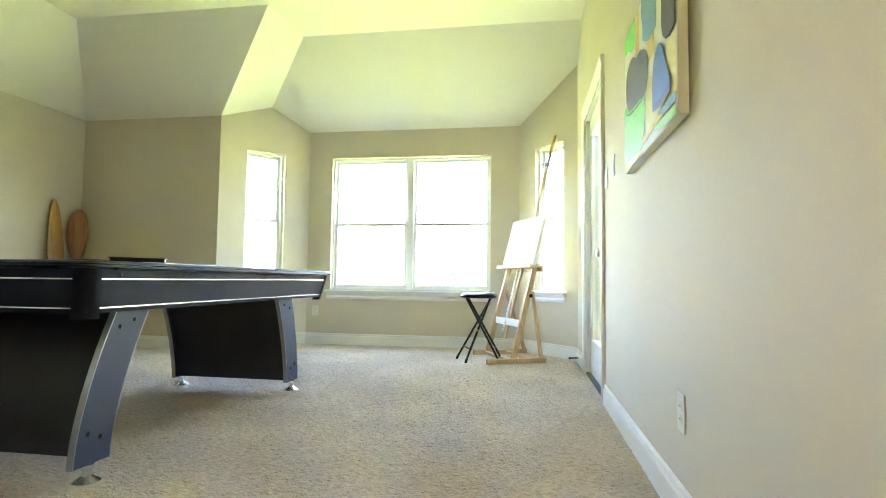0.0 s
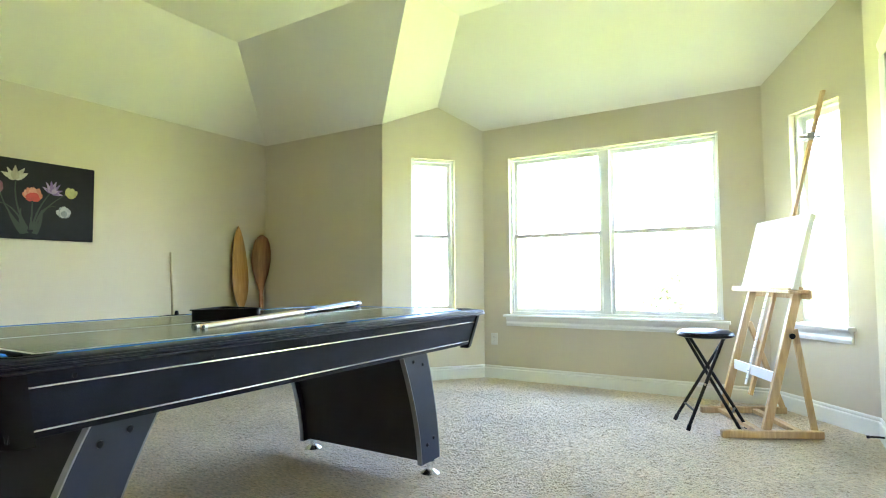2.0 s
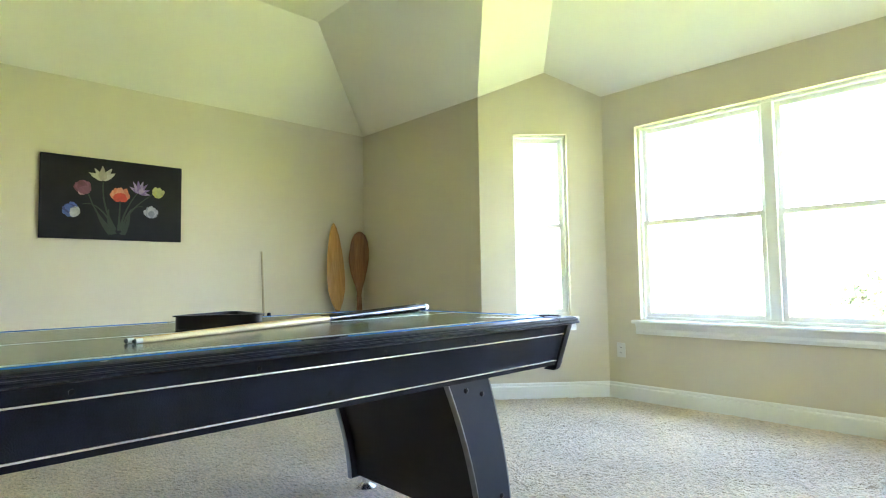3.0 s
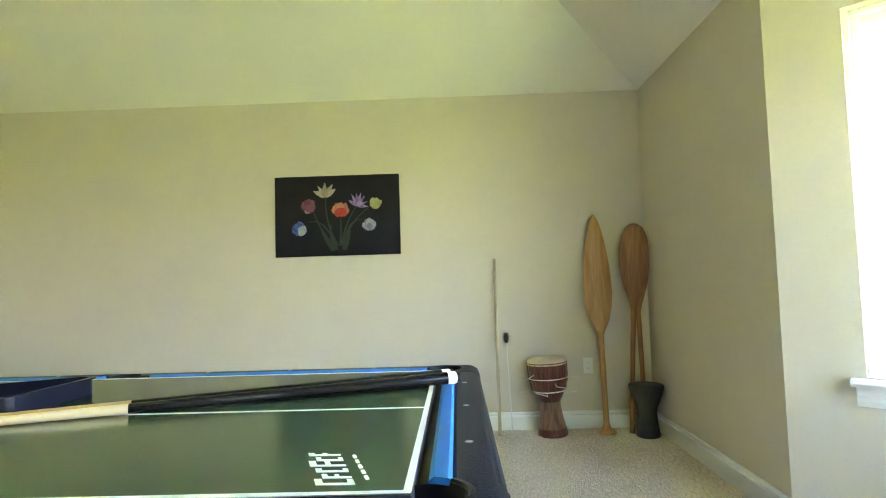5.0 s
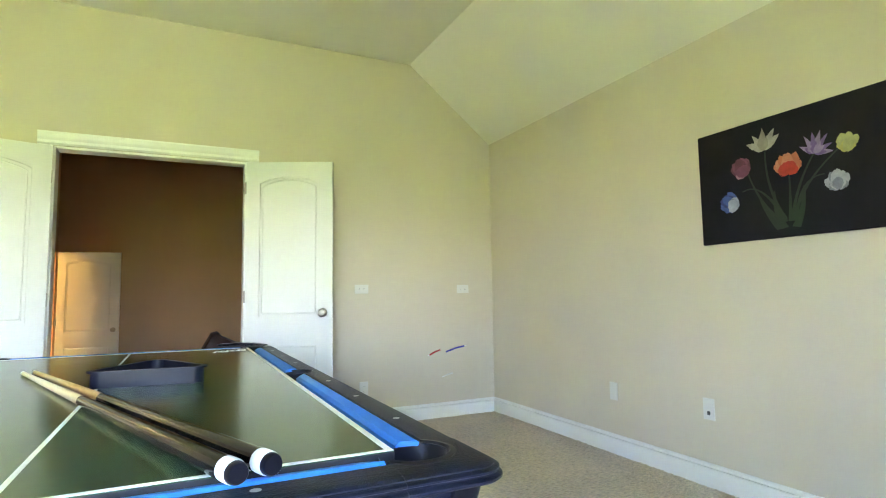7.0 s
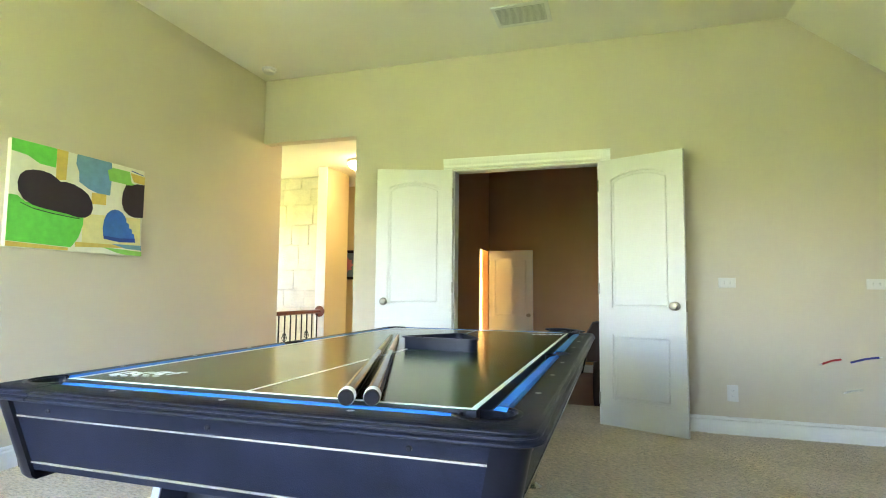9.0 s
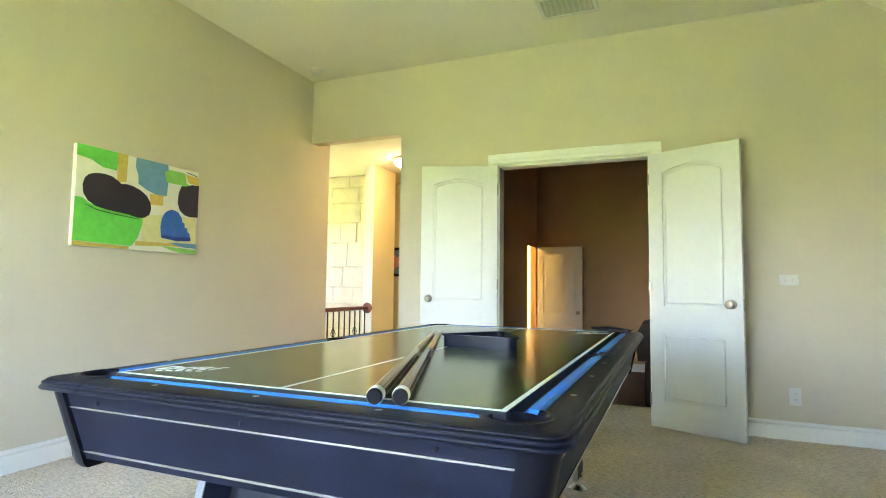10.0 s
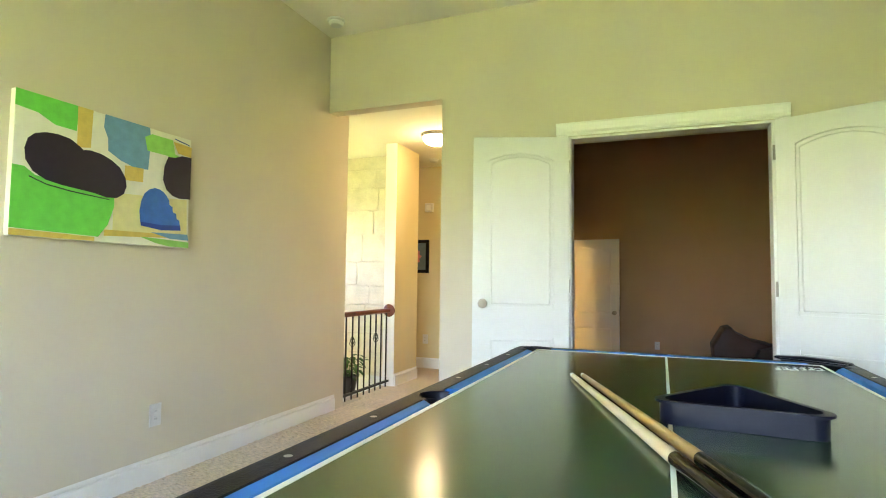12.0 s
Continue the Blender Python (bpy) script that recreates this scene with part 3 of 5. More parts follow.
sides = [((TX0, TY0), (TX1, TY0)), ((TX1, TY0), (TX1, TY1)), ((TX1, TY1), (TX0, TY1)), ((TX0, TY1), (TX0, TY0))]
for p, q in sides:
    L = math.dist(p, q)
    m = side(p, q)
    mids = [(CO, L - CO)] if L < 1.5 else [(CO, L / 2 - 0.07), (L / 2 + 0.07, L - CO)]
    for a, b in mids:
        part("rail", lip(a, b, m), BLACKLAM, tab, "black grained rail with rounded lip")
        # cushion
        bm = N()
        prism(bm, [(RW - 0.002, 0.785), (RW - 0.002, 0.809), (RW + 0.004, 0.8125), (RW + 0.026, 0.8090), (RW + 0.0335, 0.8025), (RW + 0.031, 0.785)], "x", a + 0.004, b - 0.004)
        for v in bm.verts:
            if v.co.y > RW + 0.02:
                v.co.x += 0.016 if v.co.x < (a + b) / 2 else -0.03
        bm.transform(m)
        part("cushion", bm, BLUE, tab, "bright blue cushion")
        for i in range(3):
            bm = N()
            bmesh.ops.create_circle(bm, cap_ends=True, radius=0.0075, segments=14)
            bmesh.ops.translate(bm, vec=(a + (b - a) * (i + 0.5) / 3 + (0.03 if i == 0 else -0.03 if i == 2 else 0), RW * 0.55, RZ + 0.0008), verts=bm.verts)
            bm.transform(m)
            part("sight", bm, PEARL, tab, "small pearl sight dot")
    if L > 1.5:
        # rail behind the side pocket
        bm = N()
        prism(bm, LIP + [(0.03, RZ), (0.03, 0.785), (0.004, 0.783)], "x", L / 2 - 0.07, L / 2 + 0.07)
        bm.transform(m)
        part("pocket_lip", bm, BLACKLAM, tab, "black grained rail with rounded lip")
        bm = N()
        pts = [(L / 2 - 0.07, 0.0303), (L / 2 + 0.07, 0.0303), (L / 2 + 0.07, RW)]
        pts += [(L / 2 + 0.046 * math.cos(a), 0.076 + 0.046 * math.sin(a)) for a in (radians(-10 - 16 * i) for i in range(11))]
        pts += [(L / 2 - 0.07, RW)]
        prism(bm, pts, "z", 0.768, RZ)
        bm.transform(m)
        part("pocket_rail", bm, BLACKLAM, tab)
        cups = [(L / 2, 0.076, 0.046)]
    else:
        cups = []
    for cx, cy, r in cups:
        bm = lathe(N(), [(r + 0.003, RZ - 0.002), (r + 0.0035, RZ + 0.001), (r + 0.001, RZ + 0.0015), (r - 0.002, RZ - 0.004), (r - 0.004, 0.72), (r - 0.012, 0.66), (0.0, 0.655)], 28)
        bmesh.ops.delete(bm, geom=[f for f in bm.faces if len(f.verts) > 4 or (f.calc_center_median().z > 0.80 and f.calc_center_median().y > 0.012)], context="FACES")
        bmesh.ops.translate(bm, vec=(cx, cy, 0), verts=bm.verts)
        bm.transform(m)
        part("pocket", bm, BLACKPL, tab, "black side pocket", True)
    # apron, leaning in towards its foot, with two silver strips and bolts
    bm = N()
    prism(bm, [(0.018, 0.7775), (0.052, 0.620), (0.085, 0.620), (0.085, 0.7775)], "x", 0.055, L - 0.055)
    bm.transform(m)
    part("apron", bm, BLACKLAM, tab, "black grained apron board")
    for z in (0.744, 0.639):
        y = 0.018 + (0.7775 - z) * 0.2159
        bm = N()
        bar(bm, (0.072, y - 0.002, z), (L - 0.072, y - 0.002, z), 0.006, 0.0055, 0.001)
        bm.transform(m)
        part("silver_strip", bm, CHROME, tab, "thin bright silver strip")
    nb = 3 if L < 1.5 else 6
    for i in range(nb):
        x = 0.175 + (L - 0.39) * i / (nb - 1)
        bm = lathe(N(), [(0.006, 0), (0.006, 0.003), (0.003, 0.005), (0.0, 0.005)], 10, Matrix.Translation((x, 0.0225, 0.7590)) @ Matrix.Rotation(radians(90), 4, "X"))
        bm.transform(m)
        part("bolt", bm, BLACKPL, tab)
    # corner piece: the rail's moulding swept round the corner, and a top plate with its pocket notch
    bm = N()
    RC_ = 0.037
    prof = [(d - 0.0018, z + 0.0006) for d, z in LIP] + [(0.030, RZ + 0.0008), (0.034, 0.785)]
    rows = []
    rows.append([bm.verts.new((CO, d, z)) for d, z in prof])
    for i in range(11):
        a = radians(9 * i)
        rows.append([bm.verts.new((RC_ - (RC_ - d) * math.sin(a), RC_ - (RC_ - d) * math.cos(a), z)) for d, z in prof])
    rows.append([bm.verts.new((d, CO, z)) for d, z in prof])
    for p_, q_ in zip(rows, rows[1:]):
        for i in range(len(prof) - 1):
            bm.faces.new((p_[i], p_[i + 1], q_[i + 1], q_[i]))
        bm.faces.new((p_[-1], p_[0], q_[0], q_[-1]))
    bm.faces.new(rows[0])
    bm.faces.new(rows[-1][::-1])
    bmesh.ops.recalc_face_normals(bm, faces=bm.faces)
    bm.transform(m)
    part("corner_moulding", bm, BLACKLAM, tab, "black moulded rail corner", True)
    bm = N()
    pts = [(0.04, 0.0305), (CO, 0.0305), (CO, RW)]
    pts += [(0.098 + 0.054 * math.cos(a), 0.098 + 0.054 * math.sin(a)) for a in (radians(-36 - 19.8 * i) for i in range(11))]
    pts += [(RW, CO), (0.0305, CO), (0.0305, 0.04), (0.0335, 0.0335)]
    prism(bm, pts, "z", 0.770, RZ + 0.0008)
    bm.transform(m)
    part("corner_rail", bm, BLACKLAM, tab)
    bm = lathe(N(), [(0.064, RZ - 0.002), (0.067, RZ + 0.003), (0.058, RZ + 0.0045), (0.052, RZ - 0.004), (0.050, 0.72), (0.045, 0.66), (0.0, 0.655)], 32)
    bmesh.ops.delete(bm, geom=[f for f in bm.faces if len(f.verts) > 4 or (f.calc_center_median().z > 0.80 and f.calc_center_median().x + f.calc_center_median().y > 0.02)], context="FACES")
    bmesh.ops.translate(bm, vec=(0.098, 0.098, 0), verts=bm.verts)
    bm.transform(m)
    part("pocket", bm, BLACKPL, tab, "black corner pocket", True)
    # rounded corner post
    bm = N()
    ring = []
    R = 0.045
    for z, inset in ((0.778, 0.008), (0.70, 0.025), (0.608, 0.045), (0.600, 0.051)):
        loop = [(inset + 0.062, inset)] + [(inset + R - R * math.sin(a), inset + R - R * math.cos(a)) for a in (radians(11.25 * i) for i in range(9))] + [(inset, inset + 0.062), (inset + 0.045, inset + 0.062), (inset + 0.062, inset + 0.045)]
        ring.append([bm.verts.new((x, y, z)) for x, y in loop])
    for a, b in zip(ring, ring[1:]):
        for i in range(len(a)):
            bm.faces.new((a[i], a[(i + 1) % len(a)], b[(i + 1) % len(a)], b[i]))
    bm.faces.new(ring[0])
    bm.faces.new(ring[-1][::-1])
    bmesh.ops.recalc_face_normals(bm, faces=bm.faces)
    bm.transform(m)
    part("corner_post", bm, BLACKPL, tab, "rounded black plastic corner post", True)

# bed under the pockets, and the game board lying on it with a white line round its edge
x0, x1, y0, y1 = TX0 + RW, TX1 - RW, TY0 + RW, TY1 - RW
bx0, bx1, by0, by1 = -1.842, -0.835, 1.641, 3.694
bm = N()
box(bm, bx0, by0, 0.786, bx1, by1, PF - 0.0012, 0.0015)
part("game_board", bm, BLACKPANEL, tab, "thick black edge of the game board")
bm = N()
box(bm, bx0 + 0.001, by0 + 0.001, PF - 0.003, bx1 - 0.001, by1 - 0.001, PF)
part("playfield", bm, GREEN, tab, "glossy dark green playing surface")
bm = N()
c = 0.125
prism(bm, [(x0 + c, y0), (x1 - c, y0), (x1, y0 + c), (x1, YM - 0.055), (x1 - 0.048, YM - 0.036), (x1 - 0.048, YM + 0.036), (x1, YM + 0.055), (x1, y1 - c), (x1 - c, y1), (x0 + c, y1), (x0, y1 - c), (x0, YM + 0.055), (x0 + 0.048, YM + 0.036), (x0 + 0.048, YM - 0.036), (x0, YM - 0.055), (x0, y0 + c)], "z", 0.755, 0.785)
part("bed", bm, BLACKPANEL, tab, "black table bed")
bm = N()
box(bm, x0 + 0.03, y0 + 0.03, 0.635, x1 - 0.03, y1 - 0.03, 0.653)
part("underside", bm, BLACKPANEL, tab, "black underside board")
XM = -1.335
lw = 0.0125
for q in ((bx0 + 0.001, by0 + 0.001, bx1 - 0.001, by0 + lw), (bx0 + 0.001, by1 - lw, bx1 - 0.001, by1 - 0.001), (bx0 + 0.001, by0 + lw, bx0 + lw, by1 - lw), (bx1 - lw, by0 + lw, bx1 - 0.001, by1 - lw), (XM - 0.004, by0 + lw, XM + 0.004, by1 - lw)):
    bm = N()
    box(bm, q[0], q[1], PF - 0.002, q[2], q[3], PF + 0.0007)
    part("white_line", bm, WHITE, tab, "white painted line")
# printed marks, plain slanted shapes in place of the maker's sign
for sx, sy, turn in ((-0.872, 3.612, 200), (-1.818, 1.723, 20)):
    mm = Matrix.Translation((sx, sy, PF - 0.0004)) @ Matrix.Rotation(radians(turn), 4, "Z") @ Matrix.Diagonal((1.3, 1.55, 1, 1))
    for i, (w, h) in enumerate(((0.020, 0.034), (0.015, 0.026), (0.014, 0.030), (0.022, 0.034), (0.015, 0.026), (0.013, 0.032))):
        a = i * 0.0215
        bm = N()
        k = h * 0.45
        prism(bm, [(a, 0), (a + 0.006, 0), (a + 0.006 + k, h), (a + k, h)], "z", 0, 0.0012)
        prism(bm, [(a + 0.0065 + k * 0.8, h * 0.8), (a + w + k * 0.8, h * 0.8), (a + w + k, h), (a + 0.0065 + k, h)], "z", 0, 0.0012)
        prism(bm, [(a + 0.0065 + k * (i % 2) * 0.4, h * (i % 2) * 0.4), (a + w * 0.9 + k * (i % 2) * 0.4, h * (i % 2) * 0.4), (a + w * 0.9 + k * ((i % 2) * 0.4 + 0.16), h * ((i % 2) * 0.4 + 0.16)), (a + 0.0065 + k * ((i % 2) * 0.4 + 0.16), h * ((i % 2) * 0.4 + 0.16))], "z", 0, 0.0012)
        ob = part("printed_mark", bm, WHITE, tab, "white printed mark")
        ob.matrix_world = mm
    for i in range(5):
        bm = N()
        box(bm, 0.01 + i * 0.02, -0.0145, 0, 0.01 + i * 0.02 + 0.013, -0.011, 0.0012)
        ob = part("printed_mark", bm, WHITE, tab, "white printed mark")
        ob.matrix_world = mm


# pedestals: two curved boards with silver edges and a panel between
def leg_line(top, bot, u):
    """y at the height share u (0 at the foot), upright at the foot and sweeping in at the top."""
    return bot + (top - bot) * u ** 1.6


LZ0, LZ1 = 0.065, 0.625
for s0t, s0b, s1t, s1b in ((3.155, 3.315, 3.355, 3.475), (1.965, 1.775, 1.785, 1.605)):
    ped = 13
    for xo, xi in ((-0.830, -0.854), (-1.665, -1.641)):
        bm = N()
        pa = [(leg_line(s0t, s0b, i / ped), LZ0 + (LZ1 - LZ0) * i / ped) for i in range(ped + 1)]
        pb = [(leg_line(s1t, s1b, i / ped), LZ0 + (LZ1 - LZ0) * i / ped) for i in range(ped + 1)]
        prism(bm, pa + pb[::-1], "x", min(xo, xi), max(xo, xi), 0.002)
        leg = part("leg", bm, NAVY, tab, "curved dark navy leg board")
        for edge, sg in ((pa, 1 if s0t < s1t else -1), (pb, -1 if s0t < s1t else 1)):
            bm = N()
            off = -0.004 * sg
            prism(bm, [(y + off, z) for y, z in edge] + [(y + 0.001 * sg, z) for y, z in edge[::-1]], "x", min(xo, xi) - 0.001, max(xo, xi) + 0.001)
            part("edge_strip", bm, SILVER, leg, "satin silver edge strip")
        out = 1 if xo > -1.2 else -1
        for by, bz in ((0.35, 0.92), (0.72, 0.88), (0.35, 0.16), (0.72, 0.20)):
            u = bz
            y = leg_line(s0t, s0b, u) * (1 - by) + leg_line(s1t, s1b, u) * by
            part("bolt", lathe(N(), [(0.010, 0), (0.010, 0.003), (0.005, 0.006), (0.0, 0.006)], 12, Matrix.Translation((xo, y, LZ0 + (LZ1 - LZ0) * u)) @ Matrix.Rotation(radians(90 * out), 4, "Y")), BLACKPL, leg)
        fy = s0b * 0.45 + s1b * 0.55
        part("levelling_foot", lathe(N(), [(0.0, 0.0), (0.048, 0.0), (0.048, 0.006), (0.030, 0.018), (0.018, 0.026), (0.016, 0.045), (0.024, 0.050), (0.024, 0.066), (0.0, 0.066)], 24, Matrix.Translation(((xo + xi) / 2, fy, 0.0))), CHROME, leg, "round silver levelling foot", True)
    bm = N()
    inset = 0.03 * (1 if s0t < s1t else -1)
    pa = [(leg_line(s0t, s0b, i / ped) + inset, LZ0 + 0.01 + (LZ1 - LZ0 - 0.01) * i / ped) for i in range(ped + 1)]
    prism(bm, pa + [(y + inset, z) for y, z in pa[::-1]], "x", -1.641, -0.854)
    part("panel", bm, BLACKPANEL, tab, "black curved panel between the legs")


# ---- things on the table ----
def cue(butt, tip, r0, r1, shaft_mat, label):
    b, t = Vector(butt), Vector(tip)
    L = (t - b).length
    th = thing("pool_cue", look(butt, tip) , label, "pool cue", "cues on the pool table")
    f = lambda s: (0, 0, -L * s)
    R = lambda s: r0 + (r1 - r0) * s
    part("rubber_bumper", tube(N(), [(0, 0, 0.010), (0, 0, 0.007), (0, 0, 0.0)], [r0 * 0.78, r0 * 0.9, r0 * 0.92], 20), BLACKPL, th, "black rubber bumper", True)
    part("butt_ring", tube(N(), [f(0), f(0.003), f(0.011), f(0.016)], [r0 * 0.93, r0 * 1.01, r0 * 1.01, r0], 20), WHITE, th, "white butt ring", True)
    part("butt", tube(N(), [f(0.016), f(0.25), f(0.50)], [r0, R(0.25), R(0.5)], 20), CUEBLACK, th, "glossy black butt", True)
    part("shaft", tube(N(), [f(0.50), f(0.75), f(0.985)], [R(0.5), R(0.75), r1], 16), shaft_mat, th, "pale wooden shaft", True)
    part("ferrule", tube(N(), [f(0.985), f(0.997)], [r1, r1], 12), WHITE, th, "white ferrule", True)
    part("leather_tip", tube(N(), [f(0.997), f(1.0)], [r1, r1 * 0.7], 12), CLAY, th, "dark leather tip", True)
    return th


CUEBLACK = paint("gloss_black_lacquer", (0.010, 0.009, 0.009), 0.12, var=0.2, bump=0.02, coat=0.15, spec=0.25)
cue((-1.605, 3.752, 0.829), (-1.072, 2.265, 0.818), 0.0165, 0.0065, MAPLE, "black-butted pool cue with pale shaft lying on the table")
cue((-1.650, 3.735, 0.829), (-1.100, 2.252, 0.818), 0.0165, 0.0065, HONEY, "black-butted pool cue with honey shaft lying on the table")

# ball rack
rk = thing("ball_rack", Matrix.Identity(4), "black plastic triangle ball rack lying on the playfield", "ball rack")


def tri_ring(corners, r, n=6):
    c = [Vector((x, y, 0)) for x, y in corners]
    out = []
    for i in range(3):
        p, a, b = c[i], c[i - 1], c[(i + 1) % 3]
        da, db = (a - p).normalized(), (b - p).normalized()
        half = da.angle(db) / 2
        dist = r / math.tan(half)
        cen = p + (da + db).normalized() * (r / math.sin(half))
        s, e = p + da * dist - cen, p + db * dist - cen
        a0 = math.atan2(s.y, s.x)
        a1 = math.atan2(e.y, e.x)
        dlt = (a1 - a0 + math.pi) % (2 * math.pi) - math.pi
        out += [(cen.x + r * math.cos(a0 + dlt * k / n), cen.y + r * math.sin(a0 + dlt * k / n)) for k in range(n + 1)]
    return out


def ring_wall(bm, outer, inner, z0, z1):
    n = len(outer)
    o0, o1 = [bm.verts.new((x, y, z0)) for x, y in outer], [bm.verts.new((x, y, z1)) for x, y in outer]
    i0, i1 = [bm.verts.new((x, y, z0)) for x, y in inner], [bm.verts.new((x, y, z1)) for x, y in inner]
    for k in range(n):
        j = (k + 1) % n
        for f in ((o0[k], o0[j], o1[j], o1[k]), (i0[k], i1[k], i1[j], i0[j]), (o1[k], o1[j], i1[j], i1[k]), (o0[k], i0[k], i0[j], o0[j])):
            bm.faces.new(f)
    bmesh.ops.recalc_face_normals(bm, faces=bm.faces)


RC = [(-1.286, 2.739), (-1.630, 2.767), (-1.476, 2.459)]
cen = Vector((sum(p[0] for p in RC) / 3, sum(p[1] for p in RC) / 3, 0))


def grown(k):
    return [(cen.x + (x - cen.x) * k, cen.y + (y - cen.y) * k) for x, y in RC]


bm = N()
ring_wall(bm, tri_ring(grown(0.97), 0.03), tri_ring(grown(0.90), 0.026), PF + 0.0005, PF + 0.044)
part("rack_wall", bm, RACKPL, rk, smooth=True)
bm = N()
ring_wall(bm, tri_ring(grown(1.03), 0.032), tri_ring(grown(0.90), 0.026), PF + 0.042, PF + 0.047)
part("rack_rim", bm, RACKPL, rk, smooth=True)

# table brush on the far corner
br = thing("table_brush", Matrix.Translation((-1.815, 1.610, -0.010)) @ Matrix.Rotation(radians(149), 4, "Z"), "black wooden table brush resting on the corner of the rail", "brush")
bm = N()
prism(bm, [(-0.12, 0.833), (-0.11, 0.840), (-0.02, 0.846), (0.06, 0.844), (0.12, 0.837), (0.125, 0.831), (0.10, 0.828), (-0.10, 0.828)], "y", -0.022, 0.022, 0.005)
part("handle", bm, BLACKPL, br, smooth=True)
bm = N()
box(bm, -0.095, -0.018, RZ + 0.013, 0.095, 0.018, 0.829, 0.003)
part("bristles", bm, CLAY, br, "dark bristles")


# ---- easel ----
ED, EL = Vector((0.893, 0.45, 0)), Vector((-0.45, 0.893, 0))
em = Matrix.Translation((0.535, 5.2475, 0)) @ Matrix.Rotation(math.atan2(EL.y, EL.x), 4, "Z")
# local x = across the easel, local y = to its front (-ED)
ez = thing("easel", em, "light oak studio easel with tall mast standing on the carpet", "easel")
EW = 0.315


def lean(z, off=0.0):
    """Local y of the leaning frame at the height z."""
    return 0.07 - 0.266 * (z - 0.1) + off


for sx in (-1, 1):
    sh = 0.055 * sx
    part("foot_rail", bar(N(), (sx * EW, 0.295 - sh, 0.030), (sx * EW, -0.295 - sh, 0.030), 0.035, 0.045, 0.004), OAK, ez)
    up = part("upright", bar(N(), (sx * EW * 0.96, lean(0.05), 0.05), (sx * EW * 0.90, lean(0.92), 0.92), 0.030, 0.050, 0.003, (0, 1, 0)), OAK, ez)
    part("bolt_knob", lathe(N(), [(0.0, 0), (0.016, 0), (0.018, 0.012), (0.0, 0.014)], 14, Matrix.Translation((sx * EW * 0.96 - 0.017 * -sx, lean(0.62) - 0.01, 0.62)) @ Matrix.Rotation(radians(90 * sx), 4, "Y")), BLACKPL, up, "black plastic knob")
    part("back_leg", bar(N(), (sx * EW * 0.92, -0.26 - sh, 0.05), (sx * EW * 0.93, lean(0.66) - 0.03, 0.66), 0.022, 0.034, 0.002, (0, 1, 0)), OAK, ez)
part("cross_bar", bar(N(), (-EW, 0.10, 0.028), (EW, 0.10, 0.028), 0.045, 0.028, 0.003), OAK, ez)
part("cross_bar", bar(N(), (-EW, -0.13, 0.028), (EW, -0.13, 0.028), 0.045, 0.028, 0.003), OAK, ez)
part("stretcher", bar(N(), (-EW * 0.95, lean(0.36), 0.36), (EW * 0.95, lean(0.36), 0.36), 0.018, 0.065, 0.002), CANVASW, ez, "white painted stretcher")
part("mast", bar(N(), (0, lean(0.20, -0.012), 0.20), (0, lean(2.235, -0.012), 2.235), 0.032, 0.022, 0.002, (0, 1, 0)), OAK, ez, "tall oak mast")
part("ruler_strip", bar(N(), (0.045, lean(0.26, 0.012), 0.26), (0.045, lean(0.88, 0.012), 0.88), 0.024, 0.008, 0.001, (0, 1, 0)), CANVASW, ez, "white notched strip")
for i in range(11):
    z = 0.30 + 0.052 * i
    part("notch", bar(N(), (0.034, lean(z, 0.017), z), (0.056, lean(z, 0.017), z), 0.002, 0.006, 0.0), SILVER, ez)
bm = N()
box(bm, -0.385, lean(0.9) - 0.01, 0.880, 0.385, lean(0.9) + 0.105, 0.900, 0.003)
box(bm, -0.385, lean(0.9) + 0.09, 0.900, 0.385, lean(0.9) + 0.105, 0.914, 0.002)
box(bm, -0.385, lean(0.9) - 0.03, 0.845, 0.385, lean(0.9) - 0.012, 0.900, 0.003)
part("tray", bm, OAK, ez)
part("clamp", bar(N(), (-0.045, lean(1.92, 0.012), 1.92), (0.045, lean(1.92, 0.012), 1.92), 0.05, 0.045, 0.006), SILVER, ez, "grey clamp on the mast")
part("clamp_screw", tube(N(), [(0, lean(1.92, -0.07), 1.92), (0, lean(1.92, 0.07), 1.92)], 0.008, 10), NICKEL, ez)
# blank canvas on the tray
ang = math.atan(0.266)
cv = thing("blank_canvas", em @ Matrix.Translation((0.03, lean(0.915, 0.03), 0.901)) @ Matrix.Rotation(ang, 4, "X"), "blank white stretched canvas resting on the easel tray", "canvas")
bm = N()
box(bm, -0.342, -0.018, 0, 0.342, 0.018, 0.485, 0.003)
part("canvas_face", bm, CANVASW, cv)

# ---- folding stool ----
st = thing("folding_stool", Matrix.Translation((0.272, 5.005, 0)), "black folding stool with round padded seat and crossed legs", "stool")
part("seat", lathe(N(), [(0.0, 0.592), (0.150, 0.592), (0.165, 0.598), (0.170, 0.612), (0.164, 0.626), (0.140, 0.636), (0.0, 0.640)], 40), BLACKPL, st, "round padded black seat", True)
part("seat_rim", lathe(N(), [(0.1705, 0.600), (0.173, 0.606), (0.173, 0.612), (0.1705, 0.617)], 40), BLACKPL, st, smooth=True)
f1, f2, f3, f4 = Vector((-0.222, 0.138, 0.01)), Vector((-0.106, -0.116, 0.01)), Vector((0.212, 0.128, 0.01)), Vector((0.205, -0.09, 0.01))
